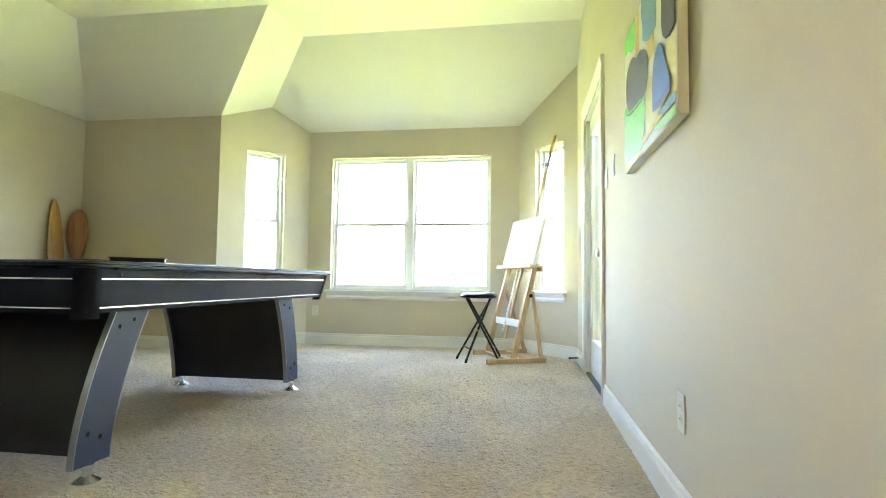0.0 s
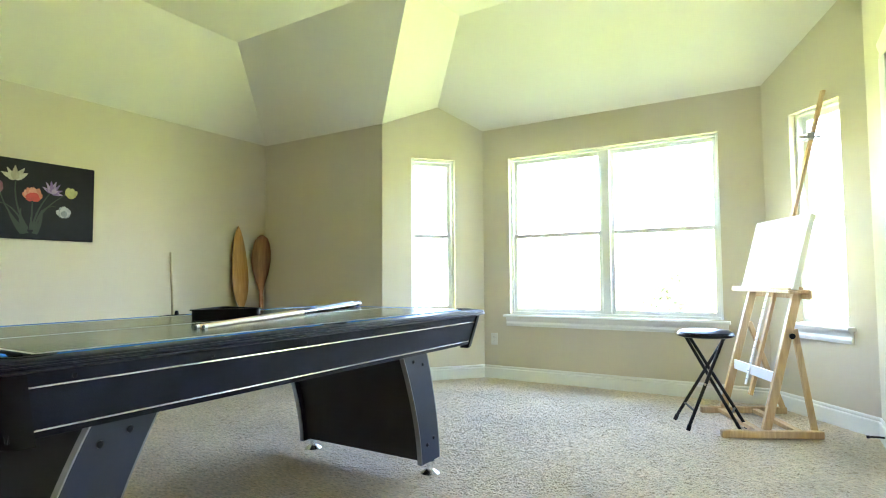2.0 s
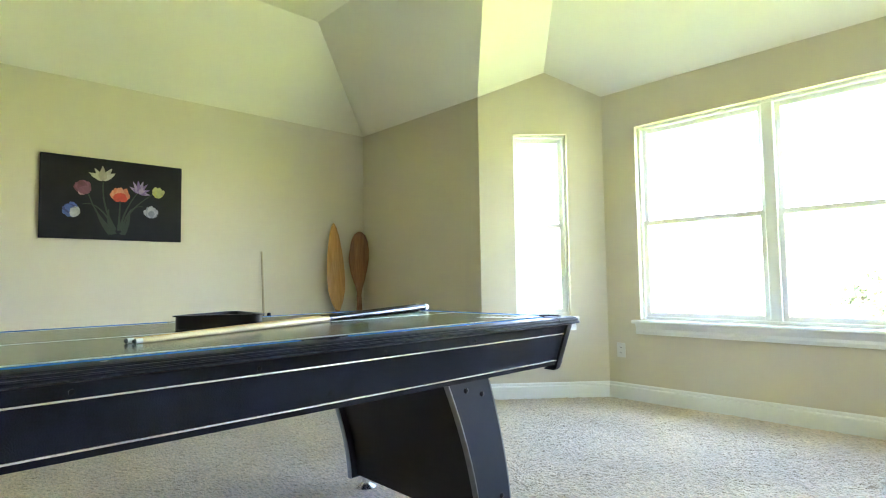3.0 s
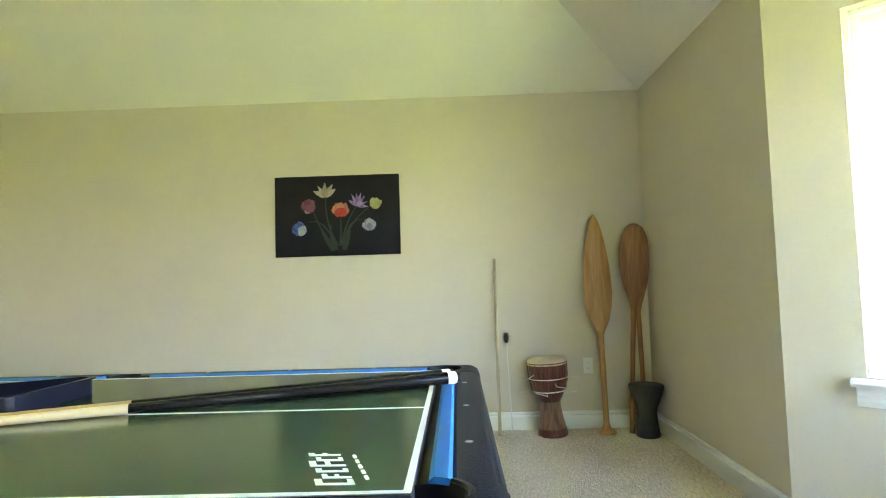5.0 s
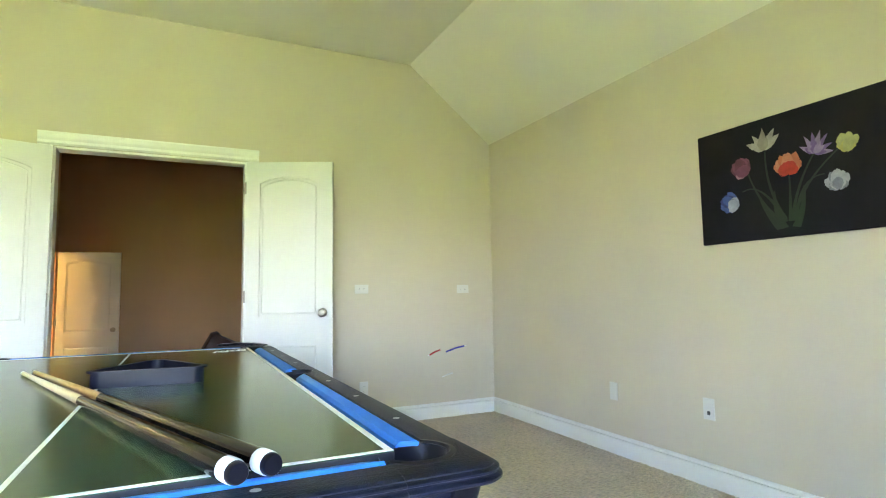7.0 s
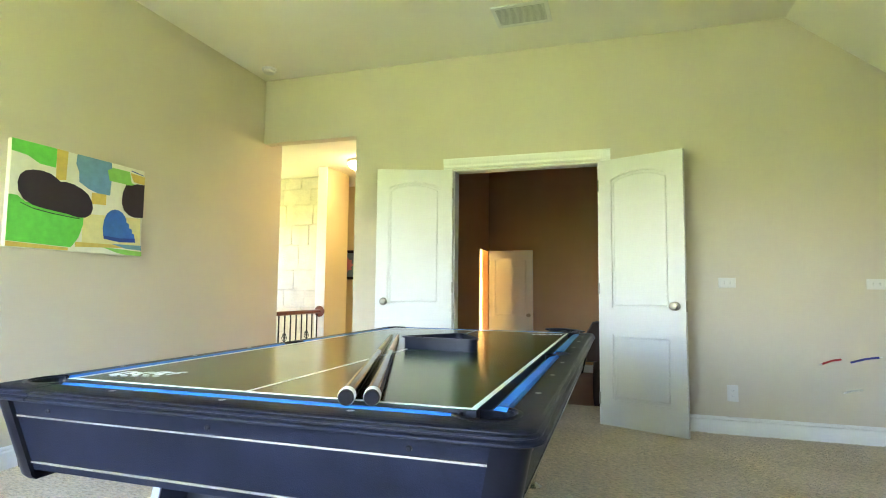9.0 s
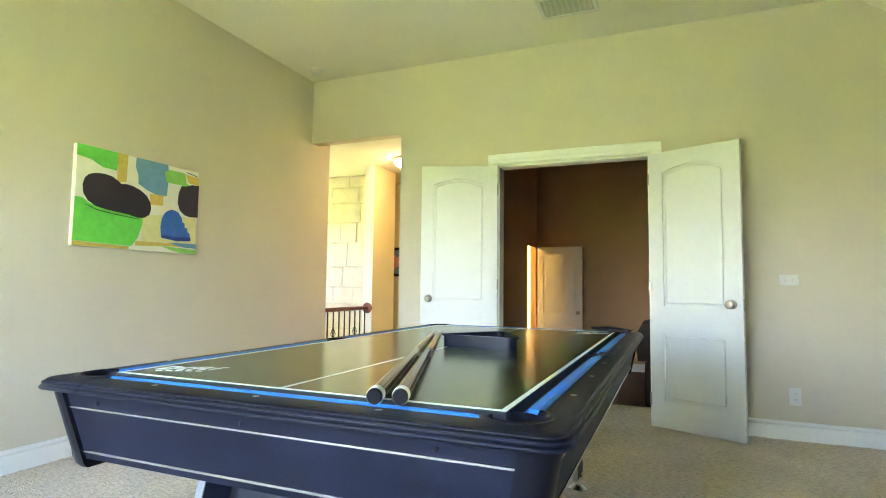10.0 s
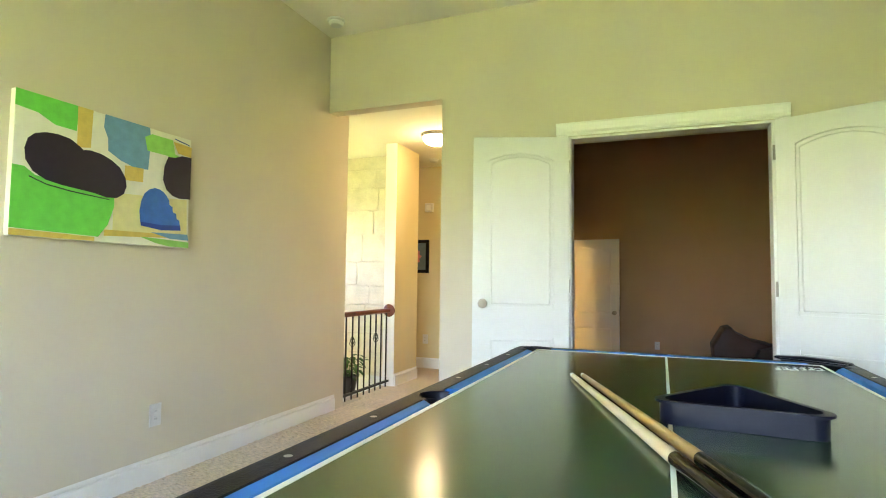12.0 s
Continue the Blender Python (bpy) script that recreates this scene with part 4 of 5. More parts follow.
for foot, top in ((f1, Vector((0.11, 0.06, 0.592))), (f2, Vector((0.11, -0.06, 0.592))), (f3, Vector((-0.11, 0.06, 0.592))), (f4, Vector((-0.11, -0.06, 0.592)))):
    leg = part("leg", tube(N(), [foot, top], 0.0105, 12), IRON, st, smooth=True)
    part("foot_cap", tube(N(), [foot - Vector((0, 0, 0.008)), foot + (top - foot).normalized() * 0.03], 0.013, 12), BLACKPL, leg)
for a, b, u in ((f1, f2, 0.20), (f3, f4, 0.20)):
    ta, tb = (Vector((0.11, 0.06, 0.592)), Vector((0.11, -0.06, 0.592))) if a is f1 else (Vector((-0.11, 0.06, 0.592)), Vector((-0.11, -0.06, 0.592)))
    part("foot_rest", tube(N(), [a + (ta - a) * u, b + (tb - b) * u], 0.007, 10), IRON, st, smooth=True)
part("pivot", tube(N(), [(0.0, 0.10, 0.30), (0.0, -0.10, 0.30)], 0.008, 10), CHROME, st, "silver pivot bar")


# ---- paddles, sticks and drums by the west wall ----
def blade(bm, outline, t):
    """A lens-shaped blade: outline of (half width, height), thickest in the middle."""
    cols = (-1.0, -0.72, -0.3, 0.0, 0.3, 0.72, 1.0)
    rows = {}
    for sgn in (1, -1):
        for i, (w, z) in enumerate(outline):
            rows[sgn, i] = [bm.verts.new((c * w, sgn * t * (1 - c * c) ** 0.5 * (0.4 + 0.6 * min(1, w / 0.06)) / 2 if abs(c) < 1 else 0, z)) for c in cols]
    for sgn in (1, -1):
        for i in range(len(outline) - 1):
            p, q = rows[sgn, i], rows[sgn, i + 1]
            for k in range(len(cols) - 1):
                bm.faces.new((p[k], p[k + 1], q[k + 1], q[k]))
    bmesh.ops.remove_doubles(bm, verts=bm.verts, dist=0.0005)
    bmesh.ops.recalc_face_normals(bm, faces=bm.faces)
    return bm


def paddle(m, outline, mat, r, grip, label):
    th = thing("wooden_paddle", m, label, "paddle", "paddles leaning in the corner")
    part("blade", blade(N(), outline, 0.035), mat, th, smooth=True)
    z = outline[0][1]
    part("shaft", tube(N(), [(0, 0, 0.0), (0, 0, 0.08), (0, 0, z * 0.5), (0, 0, z + 0.04)], [r * 1.1, r, r, r * 1.15], 14), mat, th, smooth=True)
    if grip:
        part("grip", lathe(N(), [(0.0, 0.0), (0.058, 0.0), (0.062, 0.012), (0.030, 0.035), (r, 0.075)], 20), mat, th, "flared grip end", True)
    return th


long_blade = [(w * 0.81, z) for w, z in [(0.020, 0.66), (0.040, 0.70), (0.085, 0.78), (0.115, 0.88), (0.125, 0.98), (0.124, 1.08), (0.112, 1.20), (0.092, 1.32), (0.066, 1.43), (0.038, 1.50), (0.014, 1.535), (0.001, 1.545)]]
round_blade = [(w * 0.83, z) for w, z in [(0.020, 0.80), (0.022, 0.86), (0.040, 0.92), (0.075, 1.00), (0.105, 1.09), (0.121, 1.19), (0.121, 1.29), (0.104, 1.38), (0.072, 1.44), (0.034, 1.466), (0.001, 1.472)]]
faceE = Matrix.Rotation(radians(90), 4, "Z")
paddle(Matrix.Translation((-3.985, 4.775, 0.004)) @ Matrix.Rotation(radians(-4.6), 4, "Y") @ faceE, long_blade, PINE, 0.020, True, "golden wooden paddle with long pointed blade leaning on the wall")
paddle(Matrix.Translation((-3.98, 4.945, 0.004)) @ Matrix.Rotation(radians(-3.6), 4, "Y") @ Matrix.Rotation(radians(-4.5), 4, "X") @ Matrix.Rotation(radians(75), 4, "Z"), round_blade, TEAK, 0.016, False, "dark brown wooden paddle with rounded blade leaning in the corner")
paddle(Matrix.Translation((-4.01, 5.055, 0.004)) @ Matrix.Rotation(radians(-5.2), 4, "Y") @ Matrix.Rotation(radians(-0.5), 4, "X") @ Matrix.Rotation(radians(75), 4, "Z"), [(w * 0.97, z - 0.03) for w, z in round_blade], TEAK, 0.016, False, "dark brown wooden paddle behind another in the corner")

dj = thing("djembe_drum", Matrix.Translation((-4.0, 4.405, 0.0)) @ Matrix.Rotation(radians(3), 4, "X") @ Matrix.Diagonal((0.81, 0.81, 0.93, 1)), "dark red carved goblet drum with hide head and white cords", "drum")
part("bowl", lathe(N(), [(0.0, 0.255), (0.088, 0.255), (0.112, 0.29), (0.145, 0.35), (0.160, 0.42), (0.166, 0.50), (0.168, 0.555), (0.0, 0.555)], 40), DRUMW, dj, "dark red carved wooden bowl", True)
part("foot", lathe(N(), [(0.0, 0.0), (0.122, 0.0), (0.126, 0.02), (0.116, 0.06), (0.098, 0.14), (0.086, 0.22), (0.088, 0.256), (0.0, 0.256)], 36), DRUMF, dj, "mottled brown wooden foot", True)
part("foot_band", lathe(N(), [(0.1225, 0.002), (0.1285, 0.004), (0.1275, 0.03), (0.120, 0.06)], 36), DRUMW, dj, "dark foot band", True)
part("hide_head", lathe(N(), [(0.1695, 0.53), (0.171, 0.558), (0.160, 0.572), (0.12, 0.573), (0.0, 0.572)], 40), SKIN, dj, "pale hide drum head", True)
for z, r in ((0.545, 0.172), (0.43, 0.166), (0.335, 0.142)):
    part("cord_ring", tube(N(), [(r * math.cos(a), r * math.sin(a), z) for a in (2 * math.pi * i / 32 for i in range(33))], 0.004, 6), ROPE if z < 0.5 else MAHOG, dj, "cord ring round the bowl")
for i in range(16):
    a0, a1 = 2 * math.pi * i / 16, 2 * math.pi * (i + 0.5) / 16
    for a, b in ((a0, a1), (a1, a0 + 2 * math.pi / 16)):
        part("cord", tube(N(), [(0.173 * math.cos(a), 0.173 * math.sin(a), 0.54), (0.168 * math.cos((a + b) / 2), 0.168 * math.sin((a + b) / 2), 0.43), (0.146 * math.cos(b), 0.146 * math.sin(b), 0.335)] if a == a0 else [(0.146 * math.cos(a), 0.146 * math.sin(a), 0.335), (0.168 * math.cos((a + b) / 2), 0.168 * math.sin((a + b) / 2), 0.43), (0.173 * math.cos(b), 0.173 * math.sin(b), 0.54)], 0.0022, 5), MAHOG, dj)
rngc = random.Random(4)
for a, z in ((-0.9, 0.47), (0.2, 0.40), (0.8, 0.345), (-0.3, 0.335), (-1.4, 0.36), (1.3, 0.44)):
    p = Vector((0.168 * math.cos(a), 0.168 * math.sin(a), z))
    part("loose_cord", tube(N(), [p, p + Vector((0.03 * math.cos(a), 0.03 * math.sin(a) + rngc.uniform(-0.02, 0.02), -0.015)), p + Vector((0.04 * math.cos(a), 0.09 * (1 if math.sin(a) > 0 else -1), rngc.uniform(-0.04, 0.03)))], 0.0025, 6), ROPE, dj, "loose white cord end")

db = thing("goblet_drum", Matrix.Translation((-3.915, 5.035, 0.0)) @ Matrix.Diagonal((0.86, 0.86, 0.91, 1)), "small charcoal clay goblet drum beside the paddles", "drum")
part("body", lathe(N(), [(0.0, 0.0), (0.088, 0.0), (0.092, 0.012), (0.078, 0.10), (0.070, 0.17), (0.078, 0.22), (0.112, 0.30), (0.128, 0.345), (0.130, 0.375), (0.122, 0.38), (0.0, 0.376)], 36), CLAY, db, smooth=True)
part("rim", lathe(N(), [(0.1305, 0.35), (0.134, 0.355), (0.134, 0.378), (0.126, 0.383)], 36), CLAY, db, "darker raised rim", True)

STICKW = wood("weathered_pale_wood", (0.42, 0.34, 0.22), (0.54, 0.45, 0.31), rough=0.6)
cs = thing("thin_stick", Matrix.Identity(4), "thin pale wooden stick leaning on the wall", "stick")
part("shaft", tube(N(), [(-4.0, 4.035, 0.004), (-4.128, 4.045, 1.245)], [0.0125, 0.0095], 10), STICKW, cs, smooth=True)
part("rubber_end", tube(N(), [(-3.999, 4.035, 0.001), (-4.004, 4.035, 0.035)], 0.0105, 10), CLAY, cs, "dark rubber end")
cs = thing("short_stick", Matrix.Identity(4), "short thin white stick with black knob on the wall", "stick")
part("shaft", tube(N(), [(-4.06, 4.13, 0.004), (-4.128, 4.112, 0.64)], 0.004, 8), PLASTICW, cs, smooth=True)
part("knob", lathe(N(), [(0.0, -0.04), (0.014, -0.036), (0.019, 0.0), (0.014, 0.03), (0.0, 0.034)], 16, Matrix.Translation((-4.122, 4.112, 0.67))), BLACKPL, cs, "black knob", True)


# ---- pictures ----
def patch(name, parent, pts, z, mat, w, h, label=""):
    """A flat dab of paint: outline in shares of the picture (from its top left), standing z proud of it."""
    bm = N()
    prism(bm, [((u - 0.5) * w, (0.5 - v) * h) for u, v in pts], "z", z - 0.0006, z)
    return part(name, bm, mat, parent, label)


def blob(cu, cv_, ru, rv, wob=0.1, seed=1, n=28, a0=0.0, a1=360.0):
    rg = random.Random(seed)
    ph = [rg.uniform(0, 6.28) for _ in range(3)]
    out = []
    for i in range(n):
        a = radians(a0 + (a1 - a0) * i / (n if a1 - a0 >= 360 else n - 1))
        k = 1 + wob * (0.5 * math.sin(2 * a + ph[0]) + 0.35 * math.sin(3 * a + ph[1]) + 0.25 * math.sin(5 * a + ph[2]))
        out.append((min(1, max(0, cu + ru * k * math.cos(a))), min(1, max(0, cv_ + rv * k * math.sin(a)))))
    return out


AW, AH = 0.93, 0.626
ab = thing("abstract_painting", Matrix.Translation((ex(2.035) - 0.034, 2.035, 1.571)) @ Matrix(((0, 0, -1, 0), (-1, 0, 0, 0), (0, 1, 0, 0), (0, 0, 0, 1))), "abstract canvas painting with green, black and blue shapes", "painting")
bm = N()
box(bm, -AW / 2, -AH / 2, -0.033, AW / 2, AH / 2, 0.0, 0.003)
part("stretched_canvas", bm, oil("cream_canvas", (0.74, 0.73, 0.60), 0.05), ab)
pG, pK, pB, pT, pO, pY, pW = oil("vivid_green_paint", (0.10, 0.55, 0.07)), oil("black_paint", (0.022, 0.014, 0.026), 0.1), oil("cobalt_blue_paint", (0.025, 0.14, 0.48)), oil("grey_blue_paint", (0.13, 0.30, 0.46)), oil("ochre_paint", (0.62, 0.45, 0.10)), oil("pale_yellow_paint", (0.72, 0.66, 0.30), 0.08), oil("light_green_paint", (0.22, 0.55, 0.10))
pN = oil("deep_blue_paint", (0.012, 0.055, 0.30))
zz = 0.0010
for nm, pts, mt in (
    ("yellow_wash", [(0.50, 0.60), (0.98, 0.56), (0.99, 0.90), (0.50, 0.93)], pY),
    ("green_patch", [(0.0, 0.0), (0.29, 0.0), (0.285, 0.19), (0.18, 0.185), (0.10, 0.13), (0.0, 0.115)], pG),
    ("ochre_patch", [(0.285, 0.0), (0.365, 0.0), (0.36, 0.29), (0.29, 0.31)], pO),
    ("grey_blue_patch", [(0.43, 0.0), (0.70, 0.0), (0.71, 0.10), (0.70, 0.36), (0.62, 0.37), (0.53, 0.335), (0.455, 0.28), (0.45, 0.18), (0.425, 0.10)], pT),
    ("ochre_patch", [(0.555, 0.365), (0.67, 0.36), (0.67, 0.475), (0.555, 0.485)], pO),
    ("green_patch", [(0.67, 0.09), (0.715, 0.05), (0.86, 0.05), (0.88, 0.17), (0.945, 0.19), (0.87, 0.245), (0.84, 0.24), (0.83, 0.20), (0.69, 0.20)], pW),
    ("ochre_patch", [(0.865, 0.06), (1.0, 0.07), (1.0, 0.165), (0.90, 0.155)], pO),
    ("green_patch", [(0.0, 0.52), (0.05, 0.52), (0.10, 0.57), (0.50, 0.62), (0.50, 0.72), (0.47, 0.86), (0.42, 0.96), (0.0, 0.945)], pG),
    ("black_patch", [(0.059, 0.325), (0.088, 0.280), (0.137, 0.255), (0.195, 0.248), (0.253, 0.260), (0.297, 0.295), (0.321, 0.320), (0.360, 0.310), (0.418, 0.320), (0.476, 0.350), (0.525, 0.395), (0.559, 0.465), (0.568, 0.535), (0.554, 0.600), (0.515, 0.640), (0.457, 0.650), (0.389, 0.630), (0.311, 0.620), (0.224, 0.610), (0.146, 0.590), (0.088, 0.545), (0.054, 0.475), (0.047, 0.395)], pK),
    ("black_patch", [(1.0, 0.165), (0.93, 0.17), (0.88, 0.20), (0.83, 0.21), (0.805, 0.30), (0.80, 0.42), (0.825, 0.50), (0.87, 0.545), (0.92, 0.56), (1.0, 0.55)], pK),
    ("ochre_band", [(0.0, 0.95), (0.40, 0.965), (0.40, 0.995), (0.0, 0.995)], pO),
    ("ochre_band", [(0.45, 0.90), (0.98, 0.885), (0.98, 0.91), (0.45, 0.95)], pO),
    ("teal_band", [(0.73, 0.885), (0.99, 0.875), (1.0, 0.93), (0.86, 0.925)], pT),
    ("green_band", [(0.66, 0.93), (0.80, 0.935), (1.0, 0.945), (1.0, 0.995), (0.86, 0.995), (0.77, 0.975)], pW),
    ("blue_patch", [(0.660, 0.810), (0.652, 0.720), (0.660, 0.630), (0.680, 0.565), (0.710, 0.525), (0.745, 0.505), (0.780, 0.510), (0.810, 0.530), (0.830, 0.560), (0.845, 0.590), (0.850, 0.630), (0.872, 0.645), (0.876, 0.690), (0.900, 0.700), (0.905, 0.745), (0.925, 0.755), (0.930, 0.810), (0.800, 0.825)], pB),
    ("blue_band", [(0.660, 0.805), (0.800, 0.815), (0.932, 0.800), (0.937, 0.845), (0.800, 0.860), (0.665, 0.838)], pN),
    ("thin_line", [(0.070, 0.580), (0.150, 0.618), (0.270, 0.640), (0.390, 0.652), (0.470, 0.660), (0.470, 0.667), (0.390, 0.660), (0.270, 0.649), (0.150, 0.627), (0.070, 0.587)], pK),
    ("thin_line", [(0.87, 0.03), (0.98, 0.055), (0.98, 0.063), (0.87, 0.04)], pN),
):
    patch(nm, ab, pts, zz, mt, AW, AH)
    zz += 0.0004

TW, TH = 0.93, 0.598
tu = thing("tulip_painting", Matrix.Translation((WX + 0.028, 2.893, 1.602)) @ Matrix(((0, 0, 1, 0), (1, 0, 0, 0), (0, 1, 0, 0), (0, 0, 0, 1))), "dark canvas painting of colourful tulips hung on the wall", "painting")
bm = N()
box(bm, -TW / 2, -TH / 2, -0.026, TW / 2, TH / 2, 0.0, 0.002)
part("stretched_canvas", bm, CANVASB, tu)
stem_m = oil("dark_stem_green", (0.010, 0.024, 0.011))
zz = 0.0008


def stroke(pts, w0, w1, mat, nm, parent, z):
    n = 10
    left, right = [], []
    for i in range(n + 1):
        t = i / n
        x = (1 - t) ** 2 * pts[0][0] + 2 * t * (1 - t) * pts[1][0] + t * t * pts[2][0]
        y = (1 - t) ** 2 * pts[0][1] + 2 * t * (1 - t) * pts[1][1] + t * t * pts[2][1]
        dx = 2 * (1 - t) * (pts[1][0] - pts[0][0]) + 2 * t * (pts[2][0] - pts[1][0])
        dy = 2 * (1 - t) * (pts[1][1] - pts[0][1]) + 2 * t * (pts[2][1] - pts[1][1])
        d = math.hypot(dx, dy) or 1
        w = w0 + (w1 - w0) * t
        left.append((x - dy / d * w, y + dx / d * w))
        right.append((x + dy / d * w, y - dx / d * w))
    patch(nm, parent, left + right[::-1], z, mat, TW, TH)


for p in (((0.41, 0.28), (0.40, 0.60), (0.50, 0.86)), ((0.31, 0.44), (0.36, 0.70), (0.47, 0.86)), ((0.27, 0.58), (0.38, 0.50), (0.50, 0.88)), ((0.53, 0.52), (0.53, 0.70), (0.52, 0.88)), ((0.66, 0.38), (0.56, 0.60), (0.53, 0.88)), ((0.78, 0.38), (0.58, 0.60), (0.54, 0.88)), ((0.70, 0.56), (0.58, 0.54), (0.55, 0.88))):
    stroke(p, 0.004, 0.009, stem_m, "stem", tu, zz)
    zz += 0.0003
for p in (((0.36, 0.62), (0.40, 0.80), (0.47, 0.93)), ((0.60, 0.62), (0.60, 0.78), (0.55, 0.93)), ((0.45, 0.62), (0.44, 0.78), (0.49, 0.93))):
    stroke(p, 0.004, 0.022, stem_m, "leaf", tu, zz)
    zz += 0.0003


def bloom(cu, cv_, size, turn, spread, outer, inner, n, width, pointed, seed):
    """Brushed petals fanned about the cup's base; turn in degrees, 0 is upright."""
    global zz
    rb = random.Random(seed)
    bx_, by_ = cu - 0.5 * size * math.sin(radians(turn)) * TH / TW, cv_ + 0.5 * size * math.cos(radians(turn))
    for share, cols, cnt in ((1.0, outer, n), (0.62, inner, n - 1)):
        fan = [(k - (cnt - 1) / 2) / max(1, (cnt - 1) / 2) for k in range(cnt)]
        for f in sorted(fan, key=lambda v: -abs(v)):
            a = radians(turn + f * spread + rb.uniform(-5, 5))
            L = size * share * (1.0 - 0.16 * f * f) * rb.uniform(0.9, 1.08)
            W = size * width * rb.uniform(0.8, 1.15)
            bend = f * 0.10 * size
            side = []
            for i in range(13):
                t = i / 12
                w = W * (math.sin(math.pi * t ** 0.8) ** 0.9 if pointed else math.sin(math.pi * min(1.0, 0.06 + 0.94 * t) ** 1.25) ** 0.6)
                side.append((t, max(0.0, w) * rb.uniform(0.86, 1.12)))
            outl = [(t * L, w + bend * t * t) for t, w in side] + [(t * L * rb.uniform(0.98, 1.0), -w * rb.uniform(0.85, 1.1) + bend * t * t) for t, w in side[::-1][1:-1]]
            q = [(bx_ + (l_ * math.sin(a) + w * math.cos(a)) * TH / TW, by_ - (l_ * math.cos(a) - w * math.sin(a))) for l_, w in outl]
            patch("petal", tu, q, zz, rb.choice(cols), TW, TH)
            zz += 0.00012


cream, ivory, lilac, mauve, plum, wine, rose, red, orange, coral, lemon, lime, pale, bluef, navyf, grey = (oil(nm, c, 0.4) for nm, c in (("cream_petal", (0.359, 0.335, 0.257)), ("ivory_petal", (0.265, 0.242, 0.179)), ("lilac_petal", (0.164, 0.101, 0.257)), ("mauve_petal", (0.281, 0.211, 0.351)), ("plum_petal", (0.109, 0.027, 0.047)), ("wine_petal", (0.156, 0.047, 0.078)), ("rose_petal", (0.312, 0.172, 0.187)), ("red_petal", (0.390, 0.027, 0.016)), ("orange_petal", (0.429, 0.133, 0.062)), ("coral_petal", (0.468, 0.187, 0.101)), ("lemon_petal", (0.390, 0.359, 0.094)), ("lime_petal", (0.328, 0.328, 0.125)), ("pale_petal", (0.312, 0.320, 0.359)), ("blue_petal", (0.047, 0.086, 0.257)), ("navy_petal", (0.027, 0.039, 0.140)), ("grey_petal", (0.172, 0.187, 0.226))))
bloom(0.405, 0.175, 0.19, 0, 50, [cream, ivory], [ivory, cream], 5, 0.16, True, 1)
bloom(0.27, 0.375, 0.175, -26, 26, [plum, wine, wine], [rose, wine], 7, 0.27, False, 2)
bloom(0.53, 0.425, 0.175, 0, 40, [orange, coral, orange], [red, red], 8, 0.24, False, 3)
bloom(0.68, 0.315, 0.165, 20, 64, [lilac, mauve], [mauve, lilac], 7, 0.14, True, 4)
bloom(0.81, 0.36, 0.15, 4, 20, [lemon, lime], [lime, lemon], 5, 0.27, False, 5)
bloom(0.755, 0.625, 0.15, -10, 32, [pale, grey, pale], [grey, pale], 7, 0.26, False, 6)
bloom(0.20, 0.66, 0.18, -62, 26, [navyf, bluef, bluef], [pale, grey, pale], 8, 0.22, False, 7)


# ---- small fittings ----
def plate(name, m, w, h, kind, label, cat):
    th = thing(name, m, label, cat)
    bm = N()
    box(bm, -w / 2, -0.006, -h / 2, w / 2, 0.0, h / 2, 0.002)
    part("cover_plate", bm, PLASTICW, th)
    if kind == "outlet":
        for s in (-1, 1):
            bm = N()
            if w > h:
                box(bm, s * 0.02 - 0.014, -0.008, -0.016, s * 0.02 + 0.014, -0.005, 0.016, 0.002)
            else:
                box(bm, -0.016, -0.008, s * 0.02 - 0.014, 0.016, -0.005, s * 0.02 + 0.014, 0.002)
            soc = part("socket", bm, PLASTICW, th)
            for d in (-1, 1):
                bm = N()
                if w > h:
                    box(bm, s * 0.02 - 0.004, -0.0088, d * 0.006 - 0.001, s * 0.02 + 0.004, -0.0075, d * 0.006 + 0.001)
                else:
                    box(bm, d * 0.006 - 0.001, -0.0088, s * 0.02 - 0.004, d * 0.006 + 0.001, -0.0075, s * 0.02 + 0.004)
                part("slot", bm, DARKHOLE, soc)
    elif kind == "switch":
        bm = N()
        box(bm, -0.016, -0.009, -0.033, 0.016, -0.005, 0.033, 0.003)
        part("rocker", bm, PLASTICW, th)
    elif kind == "port":
        bm = N()
        box(bm, -0.010, -0.009, -h * 0.28, 0.010, -0.005, -h * 0.10, 0.002)
        part("port", bm, DARKHOLE, th, "dark cable port")
    return th


onW = lambda y, z: Matrix.Translation((WX + 0.0005, y, z)) @ Matrix.Rotation(radians(90), 4, "Z")
onE = lambda y, z: Matrix.Translation((ex(y) - 0.0005, y, z)) @ Matrix.Rotation(radians(-90) + 0.01065, 4, "Z")
onS = lambda x, z: Matrix.Translation((x, SY + 0.0005, z)) @ Matrix.Rotation(math.pi, 4, "Z")
onF = lambda x, z: Matrix.Translation((x, FY - 0.0005, z))
plate("wall_outlet", onW(1.655, 0.405), 0.072, 0.115, "blank", "white blank wall plate above the baseboard", "wall plate")
plate("wall_outlet", onW(2.385, 0.415), 0.072, 0.115, "port", "white cable outlet plate above the baseboard", "wall plate")
plate("wall_outlet", onW(4.70, 0.45), 0.072, 0.115, "outlet", "white electrical outlet behind the paddles", "outlet")
plate("wall_outlet", onS(-2.905, 0.30), 0.075, 0.12, "outlet", "white electrical outlet above the baseboard", "outlet")
plate("wall_outlet", onS(-2.888, 1.118), 0.118, 0.074, "outlet", "white sideways double outlet high on the wall", "outlet")
plate("wall_outlet", onS(-3.834, 1.112), 0.118, 0.074, "outlet", "white sideways double outlet near the corner", "outlet")
